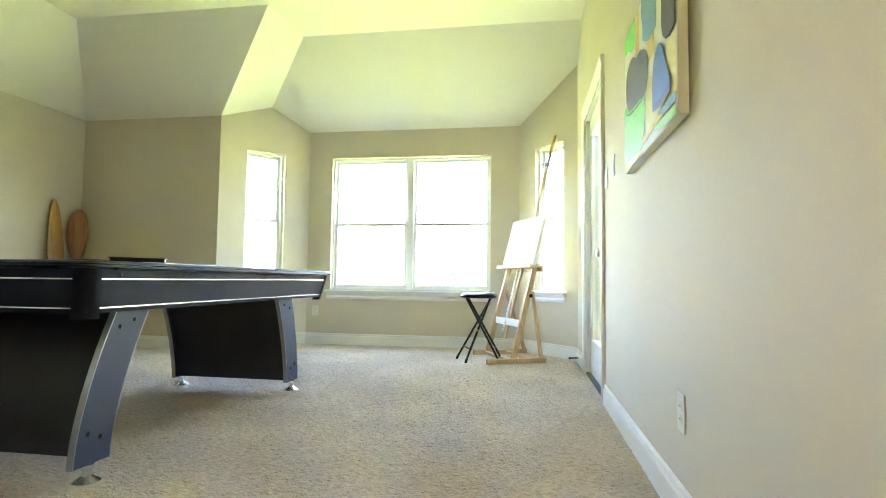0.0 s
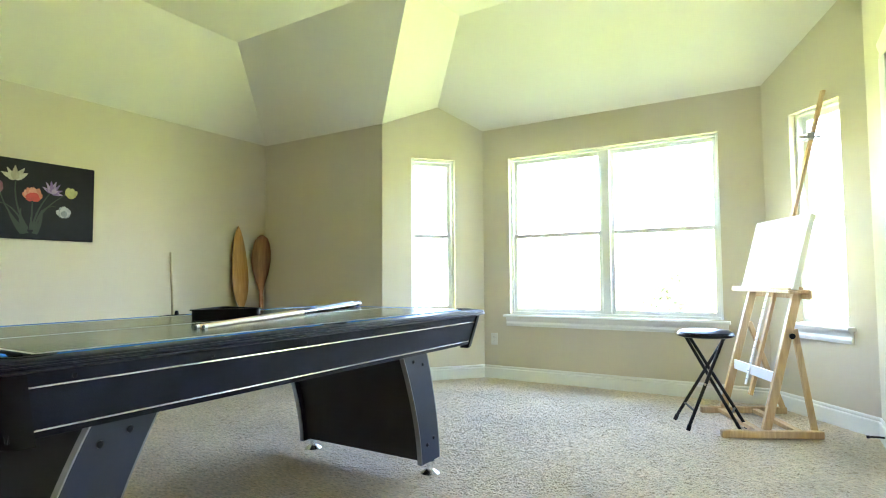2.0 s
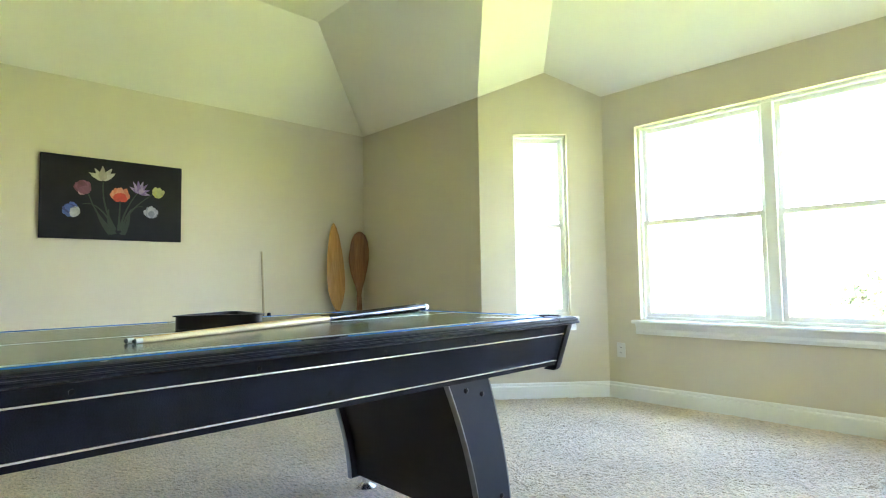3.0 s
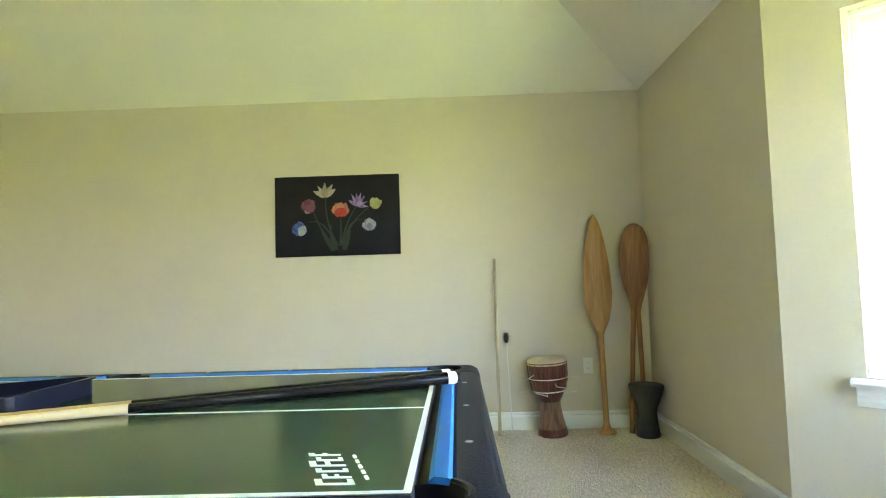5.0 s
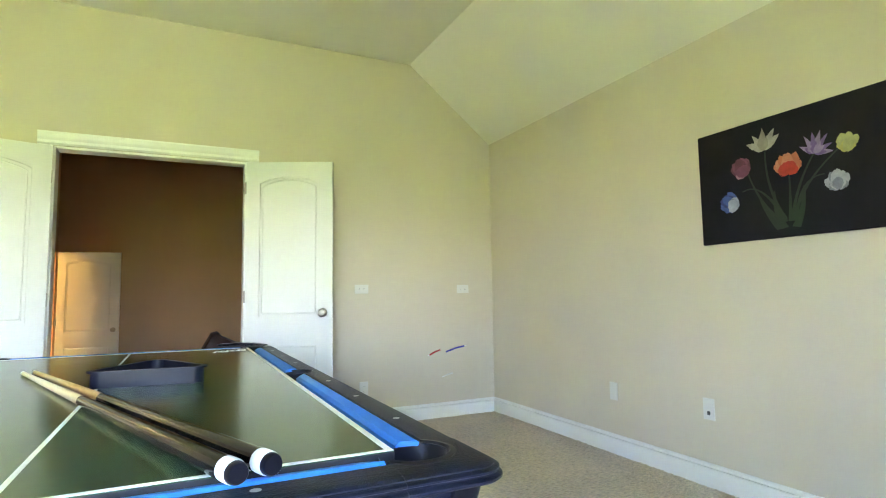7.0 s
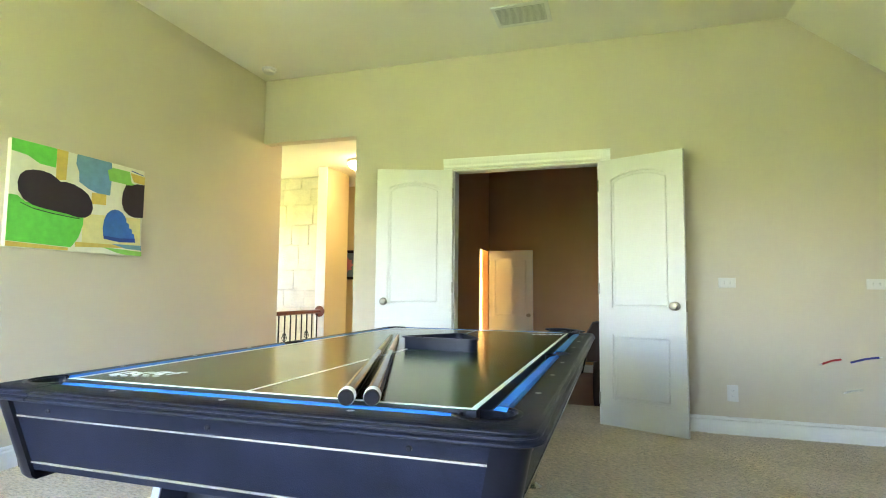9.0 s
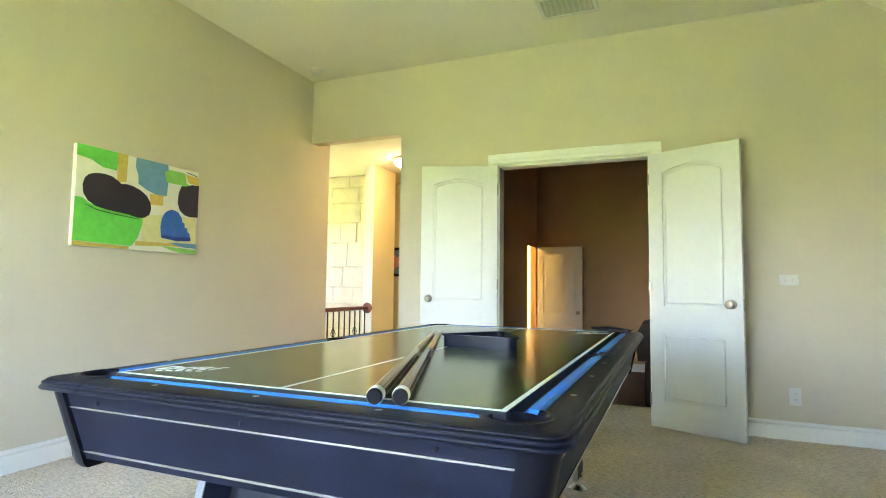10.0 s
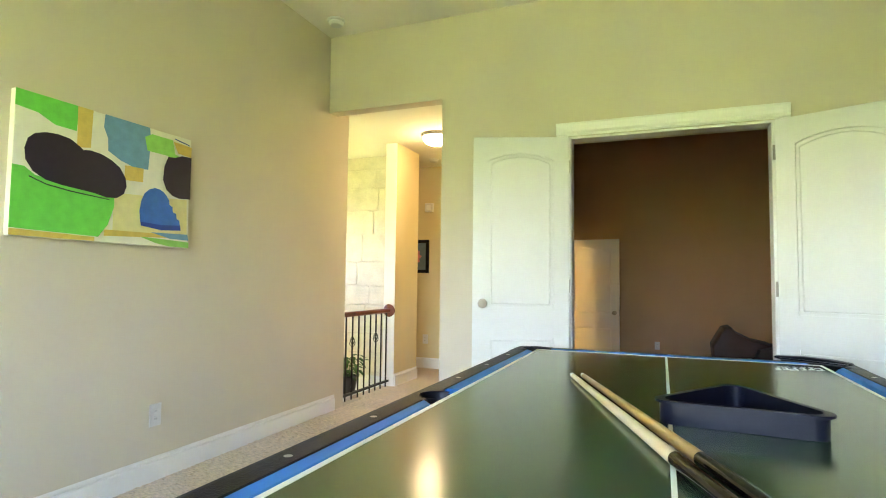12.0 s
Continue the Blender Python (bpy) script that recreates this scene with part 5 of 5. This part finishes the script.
plate("wall_outlet", onE(1.71, 0.350), 0.075, 0.12, "outlet", "white electrical outlet under the abstract painting", "outlet")
plate("wall_outlet", onF(-1.728, 0.385), 0.072, 0.115, "outlet", "white electrical outlet in the bay wall", "outlet")
plate("light_switch", onE(3.30, 1.39), 0.075, 0.12, "switch", "white rocker light switch by the glazed door", "light switch")
plate("wall_control", onE(3.03, 1.41), 0.055, 0.12, "switch", "slim white wall control near the painting", "wall control")
# cable ends coming out of the south wall
for nm, col, p, q, lab in (("red_cable", oil("red_cable_jacket", (0.55, 0.03, 0.03)), (-3.60, SY, 0.578), (-3.455, SY + 0.10, 0.553), "short red cable end sticking out of the wall"), ("blue_cable", oil("blue_cable_jacket", (0.05, 0.06, 0.42)), (-3.66, SY, 0.560), (-3.80, SY + 0.08, 0.610), "short blue cable end sticking out of the wall"), ("white_cable", PLASTICW, (-3.72, SY, 0.372), (-3.60, SY + 0.07, 0.36), "coiled white cable end sticking out of the wall")):
    th = thing(nm, Matrix.Identity(4), lab, "cable")
    mid = (Vector(p) + Vector(q)) / 2 + Vector((0, 0.02, 0.010))
    part("cable_jacket", tube(N(), [p, mid, q], 0.007, 8), col, th, smooth=True)
    part("cable_tip", tube(N(), [q, Vector(q) + (Vector(q) - mid) * 0.25], 0.004, 8), WHITE, th)
# spring door stop on the baseboard
ds = thing("door_stop", Matrix.Translation((ex(5.05) - 0.017, 5.05, 0.06)), "small dark spring door stop on the baseboard", "door stop")
part("spring", tube(N(), [(0, 0, 0), (-0.03, 0, 0.0), (-0.07, 0, -0.004)], 0.006, 8), IRON, ds)
part("tip", tube(N(), [(-0.07, 0, -0.004), (-0.085, 0, -0.006)], 0.009, 8), BLACKPL, ds)

# ceiling fittings
sd = thing("smoke_detector", Matrix.Translation((1.03, 0.36, CZ)) @ Matrix.Rotation(math.pi, 4, "X"), "round white smoke detector on the ceiling", "smoke detector")
part("base", lathe(N(), [(0.0, 0.0), (0.068, 0.0), (0.068, 0.012), (0.060, 0.014), (0.0, 0.014)], 32), PLASTICW, sd, smooth=True)
part("cover", lathe(N(), [(0.0, 0.014), (0.056, 0.014), (0.058, 0.030), (0.045, 0.044), (0.0, 0.047)], 32), PLASTICW, sd, smooth=True)
hd = thing("smoke_detector", Matrix.Translation((1.20, -2.06, 2.545)) @ Matrix.Rotation(math.pi, 4, "X"), "small round white smoke detector on the hall ceiling", "smoke detector")
part("base", lathe(N(), [(0.0, 0.0), (0.060, 0.0), (0.060, 0.010), (0.0, 0.012)], 28), PLASTICW, hd, smooth=True)
part("cover", lathe(N(), [(0.0, 0.012), (0.050, 0.012), (0.050, 0.026), (0.036, 0.036), (0.0, 0.038)], 28), PLASTICW, hd, smooth=True)
vt = thing("ceiling_vent", Matrix.Translation((-1.44, 0.72, CZ)), "white slatted air vent in the ceiling", "vent")
bm = N()
for q in ((-0.21, -0.16, 0.21, -0.13), (-0.21, 0.13, 0.21, 0.16), (-0.21, -0.13, -0.18, 0.13), (0.18, -0.13, 0.21, 0.13)):
    box(bm, q[0], q[1], -0.012, q[2], q[3], -0.0005, 0.002)
part("frame", bm, PLASTICW, vt)
bm = N()
box(bm, -0.18, -0.13, -0.003, 0.18, 0.13, -0.001)
part("backing", bm, VENTG, vt, "dark duct behind the slats")
for i in range(17):
    y = -0.122 + 0.01525 * i
    part("slat", bar(N(), (-0.18, y, -0.008), (0.18, y, -0.008), 0.0125, 0.002, 0.0, (0, 0.4, 1)), PLASTICW, vt)


# ---- hall ----
HZ = 2.545
HX0, HX1, HY1 = OH[0], 1.26, -2.45
wall("wall_hall_west", (HX0, HY1 - 2.8), (HX0, SY - 0.12), [(0.05, 0.85, -0.4, 2.05)], HALLP, -0.4, TOPZ, 0.11, "warm cream hall wall")
wall("wall_hall_corner", (HX1, -1.20), (HX1, -1.76), (), HALLP, -0.05, TOPZ, 0.125, "warm cream wall end beside the stairs")
wall("wall_hall_far", (2.8, HY1), (HX0, HY1), (), HALLP, -0.05, TOPZ, 0.10, "warm cream hall end wall", ends=(0.3, 0))
wall("wall_hall_side", (2.8, -1.76), (2.8, HY1), (), HALLP, -0.05, TOPZ, 0.1, "warm cream hall wall")
bm = N()
box(bm, HX0 - 0.05, HY1 - 0.1, HZ, 2.95, SY - 0.121, HZ + 0.1)
tagged(mesh_ob("ceiling_hall", bm, CEIL), "cream painted hall ceiling", "ceiling", kind="structure")
bm = N()
box(bm, HX0, HY1, -0.25, 1.40, -0.60, 0.0)
box(bm, 1.40, HY1, -0.25, 2.8, -1.76, 0.0)
tagged(mesh_ob("floor_hall", bm, CARPET), "beige carpeted hall floor", "floor", kind="structure")
baseboard((HX0, HY1), (HX0, SY - 0.12))
baseboard((2.8, HY1), (HX0, HY1))
baseboard((HX1, -1.20), (HX1, -1.76))
bm = N()
box(bm, HX1 - 0.002, -1.1995, 0.0, HX1 + 0.127, -1.190, HZ - 0.002, 0.002)
tagged(mesh_ob("trim", bm, TRIM), "white painted wall end beside the stairs", "trim", kind="structure")
# stairwell ledge and closing walls
bm = N()
box(bm, 1.40, -1.76, -0.25, 1.85, 0.3, -0.002)
tagged(mesh_ob("floor_ledge", bm, TRIM), "white ledge beside the stairs", "floor", kind="structure")
bm = N()
box(bm, 1.33, 0.1, -1.5, 3.2, 0.2, TOPZ)
tagged(mesh_ob("wall_stair_north", bm, HALLP), "warm cream stairwell wall", "wall", kind="structure")
bm = N()
box(bm, 1.386, -1.86, -1.5, 3.2, -1.762, TOPZ)
tagged(mesh_ob("wall_stair_south", bm, HALLP), "warm cream stairwell wall", "wall", kind="structure")
bm = N()
box(bm, 1.85, -1.76, -1.6, 3.2, 0.3, -1.5)
tagged(mesh_ob("floor_stair", bm, CARPET), "beige stair landing below", "floor", kind="structure")

# stone wall of the stairwell, laid block by block
sw = tagged(thing("wall_stone", Matrix.Translation((1.39, -1.70, 0)), "pale limestone block wall in the stairwell", "stone wall", kind="structure"))
bm = N()
box(bm, 0.0, -0.05, -1.5, 1.80, 0.0, HZ - 0.002)
part("mortar_bed", bm, MORTAR, sw)
rs = random.Random(11)
z = -0.5
blocks = []
while z < HZ - 0.05:
    h = min(rs.choice((0.22, 0.27, 0.33)), HZ - 0.004 - z)
    x = -rs.uniform(0.0, 0.2)
    while x < 1.78:
        w = rs.uniform(0.24, 0.46)
        a, b = max(0.0, x), min(1.79, x + w)
        if b - a > 0.05:
            blocks.append((a + 0.003, z + 0.003, b - 0.003, z + h - 0.003))
        x += w
    z += h
for a, za, b, zb in blocks:
    d = rs.uniform(0.005, 0.011)
    bm = N()
    box(bm, a, 0.0, za, b, d, zb)
    for v in bm.verts:
        if v.co.y > 0.001:
            v.co += Vector((rs.uniform(-0.012, 0.012), rs.uniform(-0.003, 0.003), rs.uniform(-0.012, 0.012)))
    bmesh.ops.bevel(bm, geom=[e for e in bm.edges if e.verts[0].co.y > 0.001 or e.verts[1].co.y > 0.001], offset=0.006, segments=1, affect="EDGES")
    part("stone_block", bm, STONE, sw)

# stair rail
rl = thing("stair_railing", Matrix.Identity(4), "mahogany handrail on black iron balusters beside the stairs", "railing")
ra, rb, rz = (1.325, -0.20), (1.325, -1.20), 0.778
part("handrail", bar(N(), (ra[0], ra[1], rz), (rb[0], rb[1], rz), 0.058, 0.045, 0.012), MAHOG, rl, "dark red mahogany handrail", True)
part("rosette", lathe(N(), [(0.0, 0.0), (0.066, 0.0), (0.066, 0.010), (0.052, 0.022), (0.0, 0.024)], 28, Matrix.Translation((rb[0] - 0.005, rb[1] + 0.001, rz)) @ Matrix.Rotation(radians(-90), 4, "X")), MAHOG, rl, "round mahogany rosette", True)
part("bottom_rail", bar(N(), (ra[0], ra[1], 0.055), (rb[0], rb[1], 0.055), 0.03, 0.02, 0.003), IRON, rl)
for i in range(9):
    y = ra[1] + (rb[1] - ra[1]) * (i + 0.5) / 9
    bl = part("baluster", bar(N(), (ra[0], y, 0.0), (ra[0], y, rz - 0.02), 0.0125, 0.0125, 0.0015, (1, 0, 0)), IRON, rl, "black iron baluster")
    if i % 4 == 2:
        for k in range(4):
            a0 = math.pi / 2 * k
            part("basket_wire", tube(N(), [(ra[0] + 0.028 * math.sin(math.pi * t) * math.cos(a0 + 2.2 * t), y + 0.028 * math.sin(math.pi * t) * math.sin(a0 + 2.2 * t), 0.47 + 0.10 * t) for t in (j / 8 for j in range(9))], 0.0035, 5), IRON, bl)

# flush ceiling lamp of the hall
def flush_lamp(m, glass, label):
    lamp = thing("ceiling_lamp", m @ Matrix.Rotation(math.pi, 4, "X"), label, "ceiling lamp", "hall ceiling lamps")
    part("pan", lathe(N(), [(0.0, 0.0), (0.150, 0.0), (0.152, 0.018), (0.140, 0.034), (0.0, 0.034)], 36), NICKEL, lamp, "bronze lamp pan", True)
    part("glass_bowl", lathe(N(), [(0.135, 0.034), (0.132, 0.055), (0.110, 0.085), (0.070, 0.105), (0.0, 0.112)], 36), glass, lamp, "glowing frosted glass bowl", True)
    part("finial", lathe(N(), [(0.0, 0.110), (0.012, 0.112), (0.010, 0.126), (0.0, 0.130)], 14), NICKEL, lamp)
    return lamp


flush_lamp(Matrix.Translation((0.74, -1.02, HZ)), LAMPG, "round flush ceiling lamp with frosted glass, lit")

# framed picture, chime box and plant in the hall
pc = thing("framed_picture", Matrix.Translation((1.62, HY1 + 0.002, 1.40)) @ Matrix.Rotation(math.pi, 4, "Z"), "framed picture of a pink flower on the hall wall", "picture")
bm = N()
for q in ((-0.21, -0.21, 0.21, -0.17), (-0.21, 0.17, 0.21, 0.21), (-0.21, -0.17, -0.17, 0.17), (0.17, -0.17, 0.21, 0.17)):
    box(bm, q[0], -0.03, q[1], q[2], 0.0, q[3], 0.003)
part("frame", bm, BLACKPL, pc, "black picture frame")
bm = N()
box(bm, -0.17, -0.012, -0.17, 0.17, -0.004, 0.17)
part("picture_ground", bm, oil("slate_blue_ground", (0.12, 0.18, 0.22)), pc)
for k in range(9):
    a = 2 * math.pi * k / 9
    bm = N()
    prism(bm, [(0.11 * u * math.cos(a) - 0.035 * math.sin(math.pi * u) * s * math.sin(a), 0.11 * u * math.sin(a) + 0.035 * math.sin(math.pi * u) * s * math.cos(a)) for u, s in [(j / 6, 1) for j in range(7)] + [(j / 6, -1) for j in range(5, 0, -1)]], "y", -0.0135 - 0.0004 * k, -0.0120 - 0.0004 * k)
    part("petal", bm, oil("pink_petal", (0.62, 0.22, 0.22)), pc)
chb = thing("chime_box", Matrix.Translation((1.41, HY1 + 0.001, 2.02)) @ Matrix.Rotation(math.pi, 4, "Z"), "small cream chime box high on the hall wall", "chime")
bm = N()
box(bm, -0.055, -0.045, -0.055, 0.055, 0.0, 0.055, 0.006)
part("case", bm, PLASTICW, chb)
bm = N()
box(bm, -0.03, -0.049, -0.03, 0.03, -0.044, 0.03, 0.002)
part("grille", bm, TRIM, chb)
plate("wall_outlet", Matrix.Translation((1.45, HY1 + 0.0005, 0.36)) @ Matrix.Rotation(math.pi, 4, "Z"), 0.072, 0.115, "outlet", "white electrical outlet on the hall wall", "outlet")
pl = thing("potted_plant", Matrix.Translation((1.52, -0.72, 0.0)), "leafy green plant in a dark pot beside the railing", "plant")
part("pot", lathe(N(), [(0.0, 0.0), (0.075, 0.0), (0.10, 0.15), (0.105, 0.165), (0.095, 0.168), (0.09, 0.15), (0.0, 0.145)], 24), POT, pl, "dark round pot", True)
rp = random.Random(3)
for i in range(70):
    a, rr_, hh = rp.uniform(0, 6.28), rp.uniform(0.03, 0.16), rp.uniform(0.16, 0.38)
    root = Vector((0.02 * math.cos(a), 0.02 * math.sin(a), 0.15))
    tip = Vector((rr_ * math.cos(a), rr_ * math.sin(a), hh))
    bm = N()
    dirv = Vector((math.cos(a), math.sin(a), rp.uniform(-0.6, 0.4))).normalized()
    sidev = dirv.cross(Vector((0, 0, 1))).normalized()
    L, W = rp.uniform(0.05, 0.09), rp.uniform(0.018, 0.032)
    top = [tip + dirv * (L * t) + sidev * (W * math.sin(math.pi * t) * s) + Vector((0, 0, 0.012 * math.sin(math.pi * t) * (1 if s == 0 else 0) - 0.03 * t * t)) for t, s in ((0, 0), (0.35, 1), (0.7, 0.8), (1, 0), (0.7, -0.8), (0.35, -1))]
    mid = bm.verts.new(tip + dirv * (L * 0.5) + Vector((0, 0, -0.004)))
    vs = [bm.verts.new(p) for p in top]
    for k in range(6):
        bm.faces.new((vs[k], vs[(k + 1) % 6], mid))
    tube(bm, [root, (root + tip) / 2 + Vector((0, 0, 0.02)), tip], 0.0015, 4)
    part("leaf", bm, LEAF, pl)

# ---- media room beyond the double doors ----
MZ, MX1, MX0, MY1, MC = -0.30, 0.09, WX, -4.97, 3.34
wall("wall_media_east", (MX1, SY - 0.12), (MX1, MY1), [(4.15, 4.88, MZ, 1.76)], BROWN, MZ - 0.05, TOPZ, 0.004, "dark brown media room wall")
wall("wall_media_south", (MX1, MY1), (MX0, MY1), (), BROWN, MZ - 0.05, TOPZ, 0.12, "dark brown media room wall", ends=(0.12, 0.1))
wall("wall_media_west", (MX0, MY1), (MX0, SY - 0.12), (), BROWN, MZ - 0.05, TOPZ, 0.12, "dark brown media room wall")
bm = N()
box(bm, MX0, SY - 0.126, MZ, OD[0] - 0.001, SY - 0.1205, TOPZ)
box(bm, OD[1] + 0.001, SY - 0.126, MZ, MX1, SY - 0.1205, TOPZ)
box(bm, OD[0] - 0.001, SY - 0.126, OD[3], OD[1] + 0.001, SY - 0.1205, TOPZ)
tagged(mesh_ob("wall_media_north", bm, BROWN), "dark brown media room wall", "wall", kind="structure")
bm = N()
box(bm, MX0, MY1, MC - 0.02, MX1, SY - 0.127, MC)
tagged(mesh_ob("ceiling_media", bm, CEIL), "cream media room ceiling", "ceiling", kind="structure")
bm = N()
box(bm, MX0, MY1, MZ - 0.1, MX1, -0.62, MZ)
tagged(mesh_ob("floor_media", bm, MCARPET), "brown carpet of the sunken media room", "floor", kind="structure")
baseboard((MX1 - 0.001, MY1 + 0.001), (MX0, MY1 + 0.001)).location.z = MZ
plate("light_switch", Matrix.Translation((MX1 - 0.0005, -0.55, 1.17)) @ Matrix.Rotation(radians(-90), 4, "Z"), 0.075, 0.12, "switch", "white rocker light switch in the media room", "light switch")
plate("wall_outlet", Matrix.Translation((-1.25, MY1 + 0.0005, 0.16)) @ Matrix.Rotation(math.pi, 4, "Z"), 0.072, 0.115, "outlet", "white electrical outlet on the brown wall", "outlet")
panel_leaf("door_4", Matrix.Translation((MX1 - 0.03, MY1 + 0.06, MZ + 0.015)) @ Matrix.Rotation(radians(173), 4, "Z"), 0.79, 2.05, 0.72, "white two-panel door standing open against the brown wall")

# leather sofa, seen from behind
sf = thing("leather_sofa", Matrix.Translation((-2.69, -1.95, MZ)), "dark brown leather sofa seen from behind in the media room", "sofa")


def cushion(x0, y0, z0, x1, y1, z1, b=0.05):
    bm = N()
    box(bm, x0, y0, z0, x1, y1, z1)
    bmesh.ops.subdivide_edges(bm, edges=bm.edges, cuts=3, use_grid_fill=True)
    c = Vector(((x0 + x1) / 2, (y0 + y1) / 2, (z0 + z1) / 2))
    hx, hy, hz = (x1 - x0) / 2, (y1 - y0) / 2, (z1 - z0) / 2
    for v in bm.verts:
        u = Vector(((v.co.x - c.x) / hx, (v.co.y - c.y) / hy, (v.co.z - c.z) / hz))
        k = 1 - 0.07 * (u.x * u.x * u.y * u.y + u.y * u.y * u.z * u.z + u.x * u.x * u.z * u.z)
        v.co = c + Vector((u.x * hx * k, u.y * hy * k, u.z * hz * k))
    return bm


part("base", cushion(-0.80, -0.45, 0.03, 0.80, 0.45, 0.40), LEATHER, sf, smooth=True)
for x in (-0.84, 0.66):
    part("arm", cushion(x, -0.48, 0.02, x + 0.20, 0.46, 0.64), LEATHER, sf, "padded leather arm", True)
for x in (-0.64, 0.02):
    part("back_cushion", cushion(x, 0.12, 0.36, x + 0.63, 0.48, 0.88), LEATHER, sf, "padded leather back", True)
    part("seat_cushion", cushion(x, -0.46, 0.36, x + 0.63, 0.14, 0.52), LEATHER, sf, smooth=True)
bm = N()
prism(bm, [(0.92, 0.58), (0.95, 0.84), (0.86, 1.0), (0.80, 1.015), (0.76, 0.97), (0.62, 0.90), (0.48, 0.87), (0.42, 0.60)], "y", 0.04, 0.42, 0.03)
part("headrest", bm, LEATHER, sf, "tilted leather headrest", True)

# ---- roof and outdoors ----
bm = N()
box(bm, WX - 0.5, MY1 - 0.5, TOPZ, 3.4, FY + 0.55, TOPZ + 0.12)
tagged(mesh_ob("roof", bm, ROOFM), "dark shingle roof over the rooms", "roof", kind="structure")
# the opening is unseen: added and sized to light the stone wall
wall("wall_stair_east", (3.2, 0.3), (3.2, -5.6), [(0.72, 1.45, 1.1, 2.05)], HALLP, -1.6, TOPZ, 0.12, "warm cream stairwell wall with an added daylight opening")
bm = N()
box(bm, HX0, -5.6, -0.4, 3.2, -5.5, TOPZ)
box(bm, 1.26, -5.5, -0.4, 1.36, HY1 - 0.102, TOPZ)
tagged(mesh_ob("wall_back_hall", bm, HALLP), "warm cream back hall wall", "wall", kind="structure")
bm = N()
box(bm, HX0, -5.5, MZ - 0.1, 1.26, HY1 - 0.102, MZ)
tagged(mesh_ob("floor_back_hall", bm, CARPET), "beige carpet of the back hall", "floor", kind="structure")
bm = N()
box(bm, HX0 - 0.1, -5.5, 2.16, 1.26, HY1 - 0.102, 2.26)
tagged(mesh_ob("ceiling_back_hall", bm, CEIL), "cream back hall ceiling", "ceiling", kind="structure")
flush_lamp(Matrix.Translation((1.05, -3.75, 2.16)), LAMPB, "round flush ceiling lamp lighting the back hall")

GZ = -3.0
# walls and floor added outside the glazed door, dimming its glass and daylight
bm = N()
box(bm, 2.55, 2.4, -0.3, 2.67, 5.3, 2.35)
box(bm, EX + 0.125, 2.28, -0.3, 2.67, 2.4, TOPZ - 0.002)
tagged(mesh_ob("wall_door_screen", bm, WALL), "beige wall added outside the glazed door to dim its glass", "wall", kind="structure")
bm = N()
box(bm, EX + T + 0.005, 2.4, -0.3, 2.55, 5.3, -0.06)
tagged(mesh_ob("floor_door_screen", bm, OUTW), "pale floor added with the wall outside the glazed door", "floor", kind="structure")
bm = N()
bmesh.ops.create_grid(bm, x_segments=1, y_segments=1, size=1500)
bmesh.ops.translate(bm, vec=(0, 0, GZ), verts=bm.verts)
tagged(mesh_ob("ground", bm, GRASS), "green lawn around the house", "lawn", kind="structure")


def tree(x, y, h, r, seed):
    rt = random.Random(seed)
    th = thing("tree", Matrix.Translation((x, y, GZ)), "leafy green tree on the lawn outside the windows", "tree", "trees outside")
    bm = N()
    tube(bm, [(0, 0, -0.1), (0.06, 0.03, h * 0.25), (-0.04, 0.08, h * 0.5), (0.03, 0, h * 0.8)], [0.17, 0.13, 0.09, 0.03], 10)
    for i in range(7):
        a = i * 2.4 + rt.uniform(-0.3, 0.3)
        z0 = h * (0.32 + 0.07 * i)
        L = r * rt.uniform(0.6, 0.95)
        tube(bm, [(0, 0.04, z0), (L * 0.5 * math.cos(a), L * 0.5 * math.sin(a), z0 + L * 0.25), (L * math.cos(a), L * math.sin(a), z0 + L * 0.55)], [0.06, 0.04, 0.012], 6)
    part("trunk", bm, BARK, th, "brown bark trunk with limbs")
    co, fa = [], []
    for i in range(2600):
        c = rt.randrange(9)
        ca = c * 2.4
        cen_ = Vector((r * 0.55 * math.cos(ca), r * 0.55 * math.sin(ca), h * (0.45 + 0.055 * c)))
        d = Vector((rt.gauss(0, 1), rt.gauss(0, 1), rt.gauss(0, 0.8))).normalized() * (r * 0.5 * rt.random() ** 0.4)
        p = cen_ + d
        u = Vector((rt.gauss(0, 1), rt.gauss(0, 1), rt.gauss(0, 1))).normalized() * 0.11
        v = u.cross(Vector((rt.gauss(0, 1), rt.gauss(0, 1), rt.gauss(0, 1)))).normalized() * 0.055
        k = len(co)
        co += [p - u, p + v, p + u, p - v]
        fa.append((k, k + 1, k + 2, k + 3))
    me = bpy.data.meshes.new("crown")
    me.from_pydata([tuple(p) for p in co], [], fa)
    me.materials.append(TREEL)
    cr = new("crown", me)
    cr.parent = th
    return th


tree(-3.6, 27.0, 4.5, 1.0, 1)
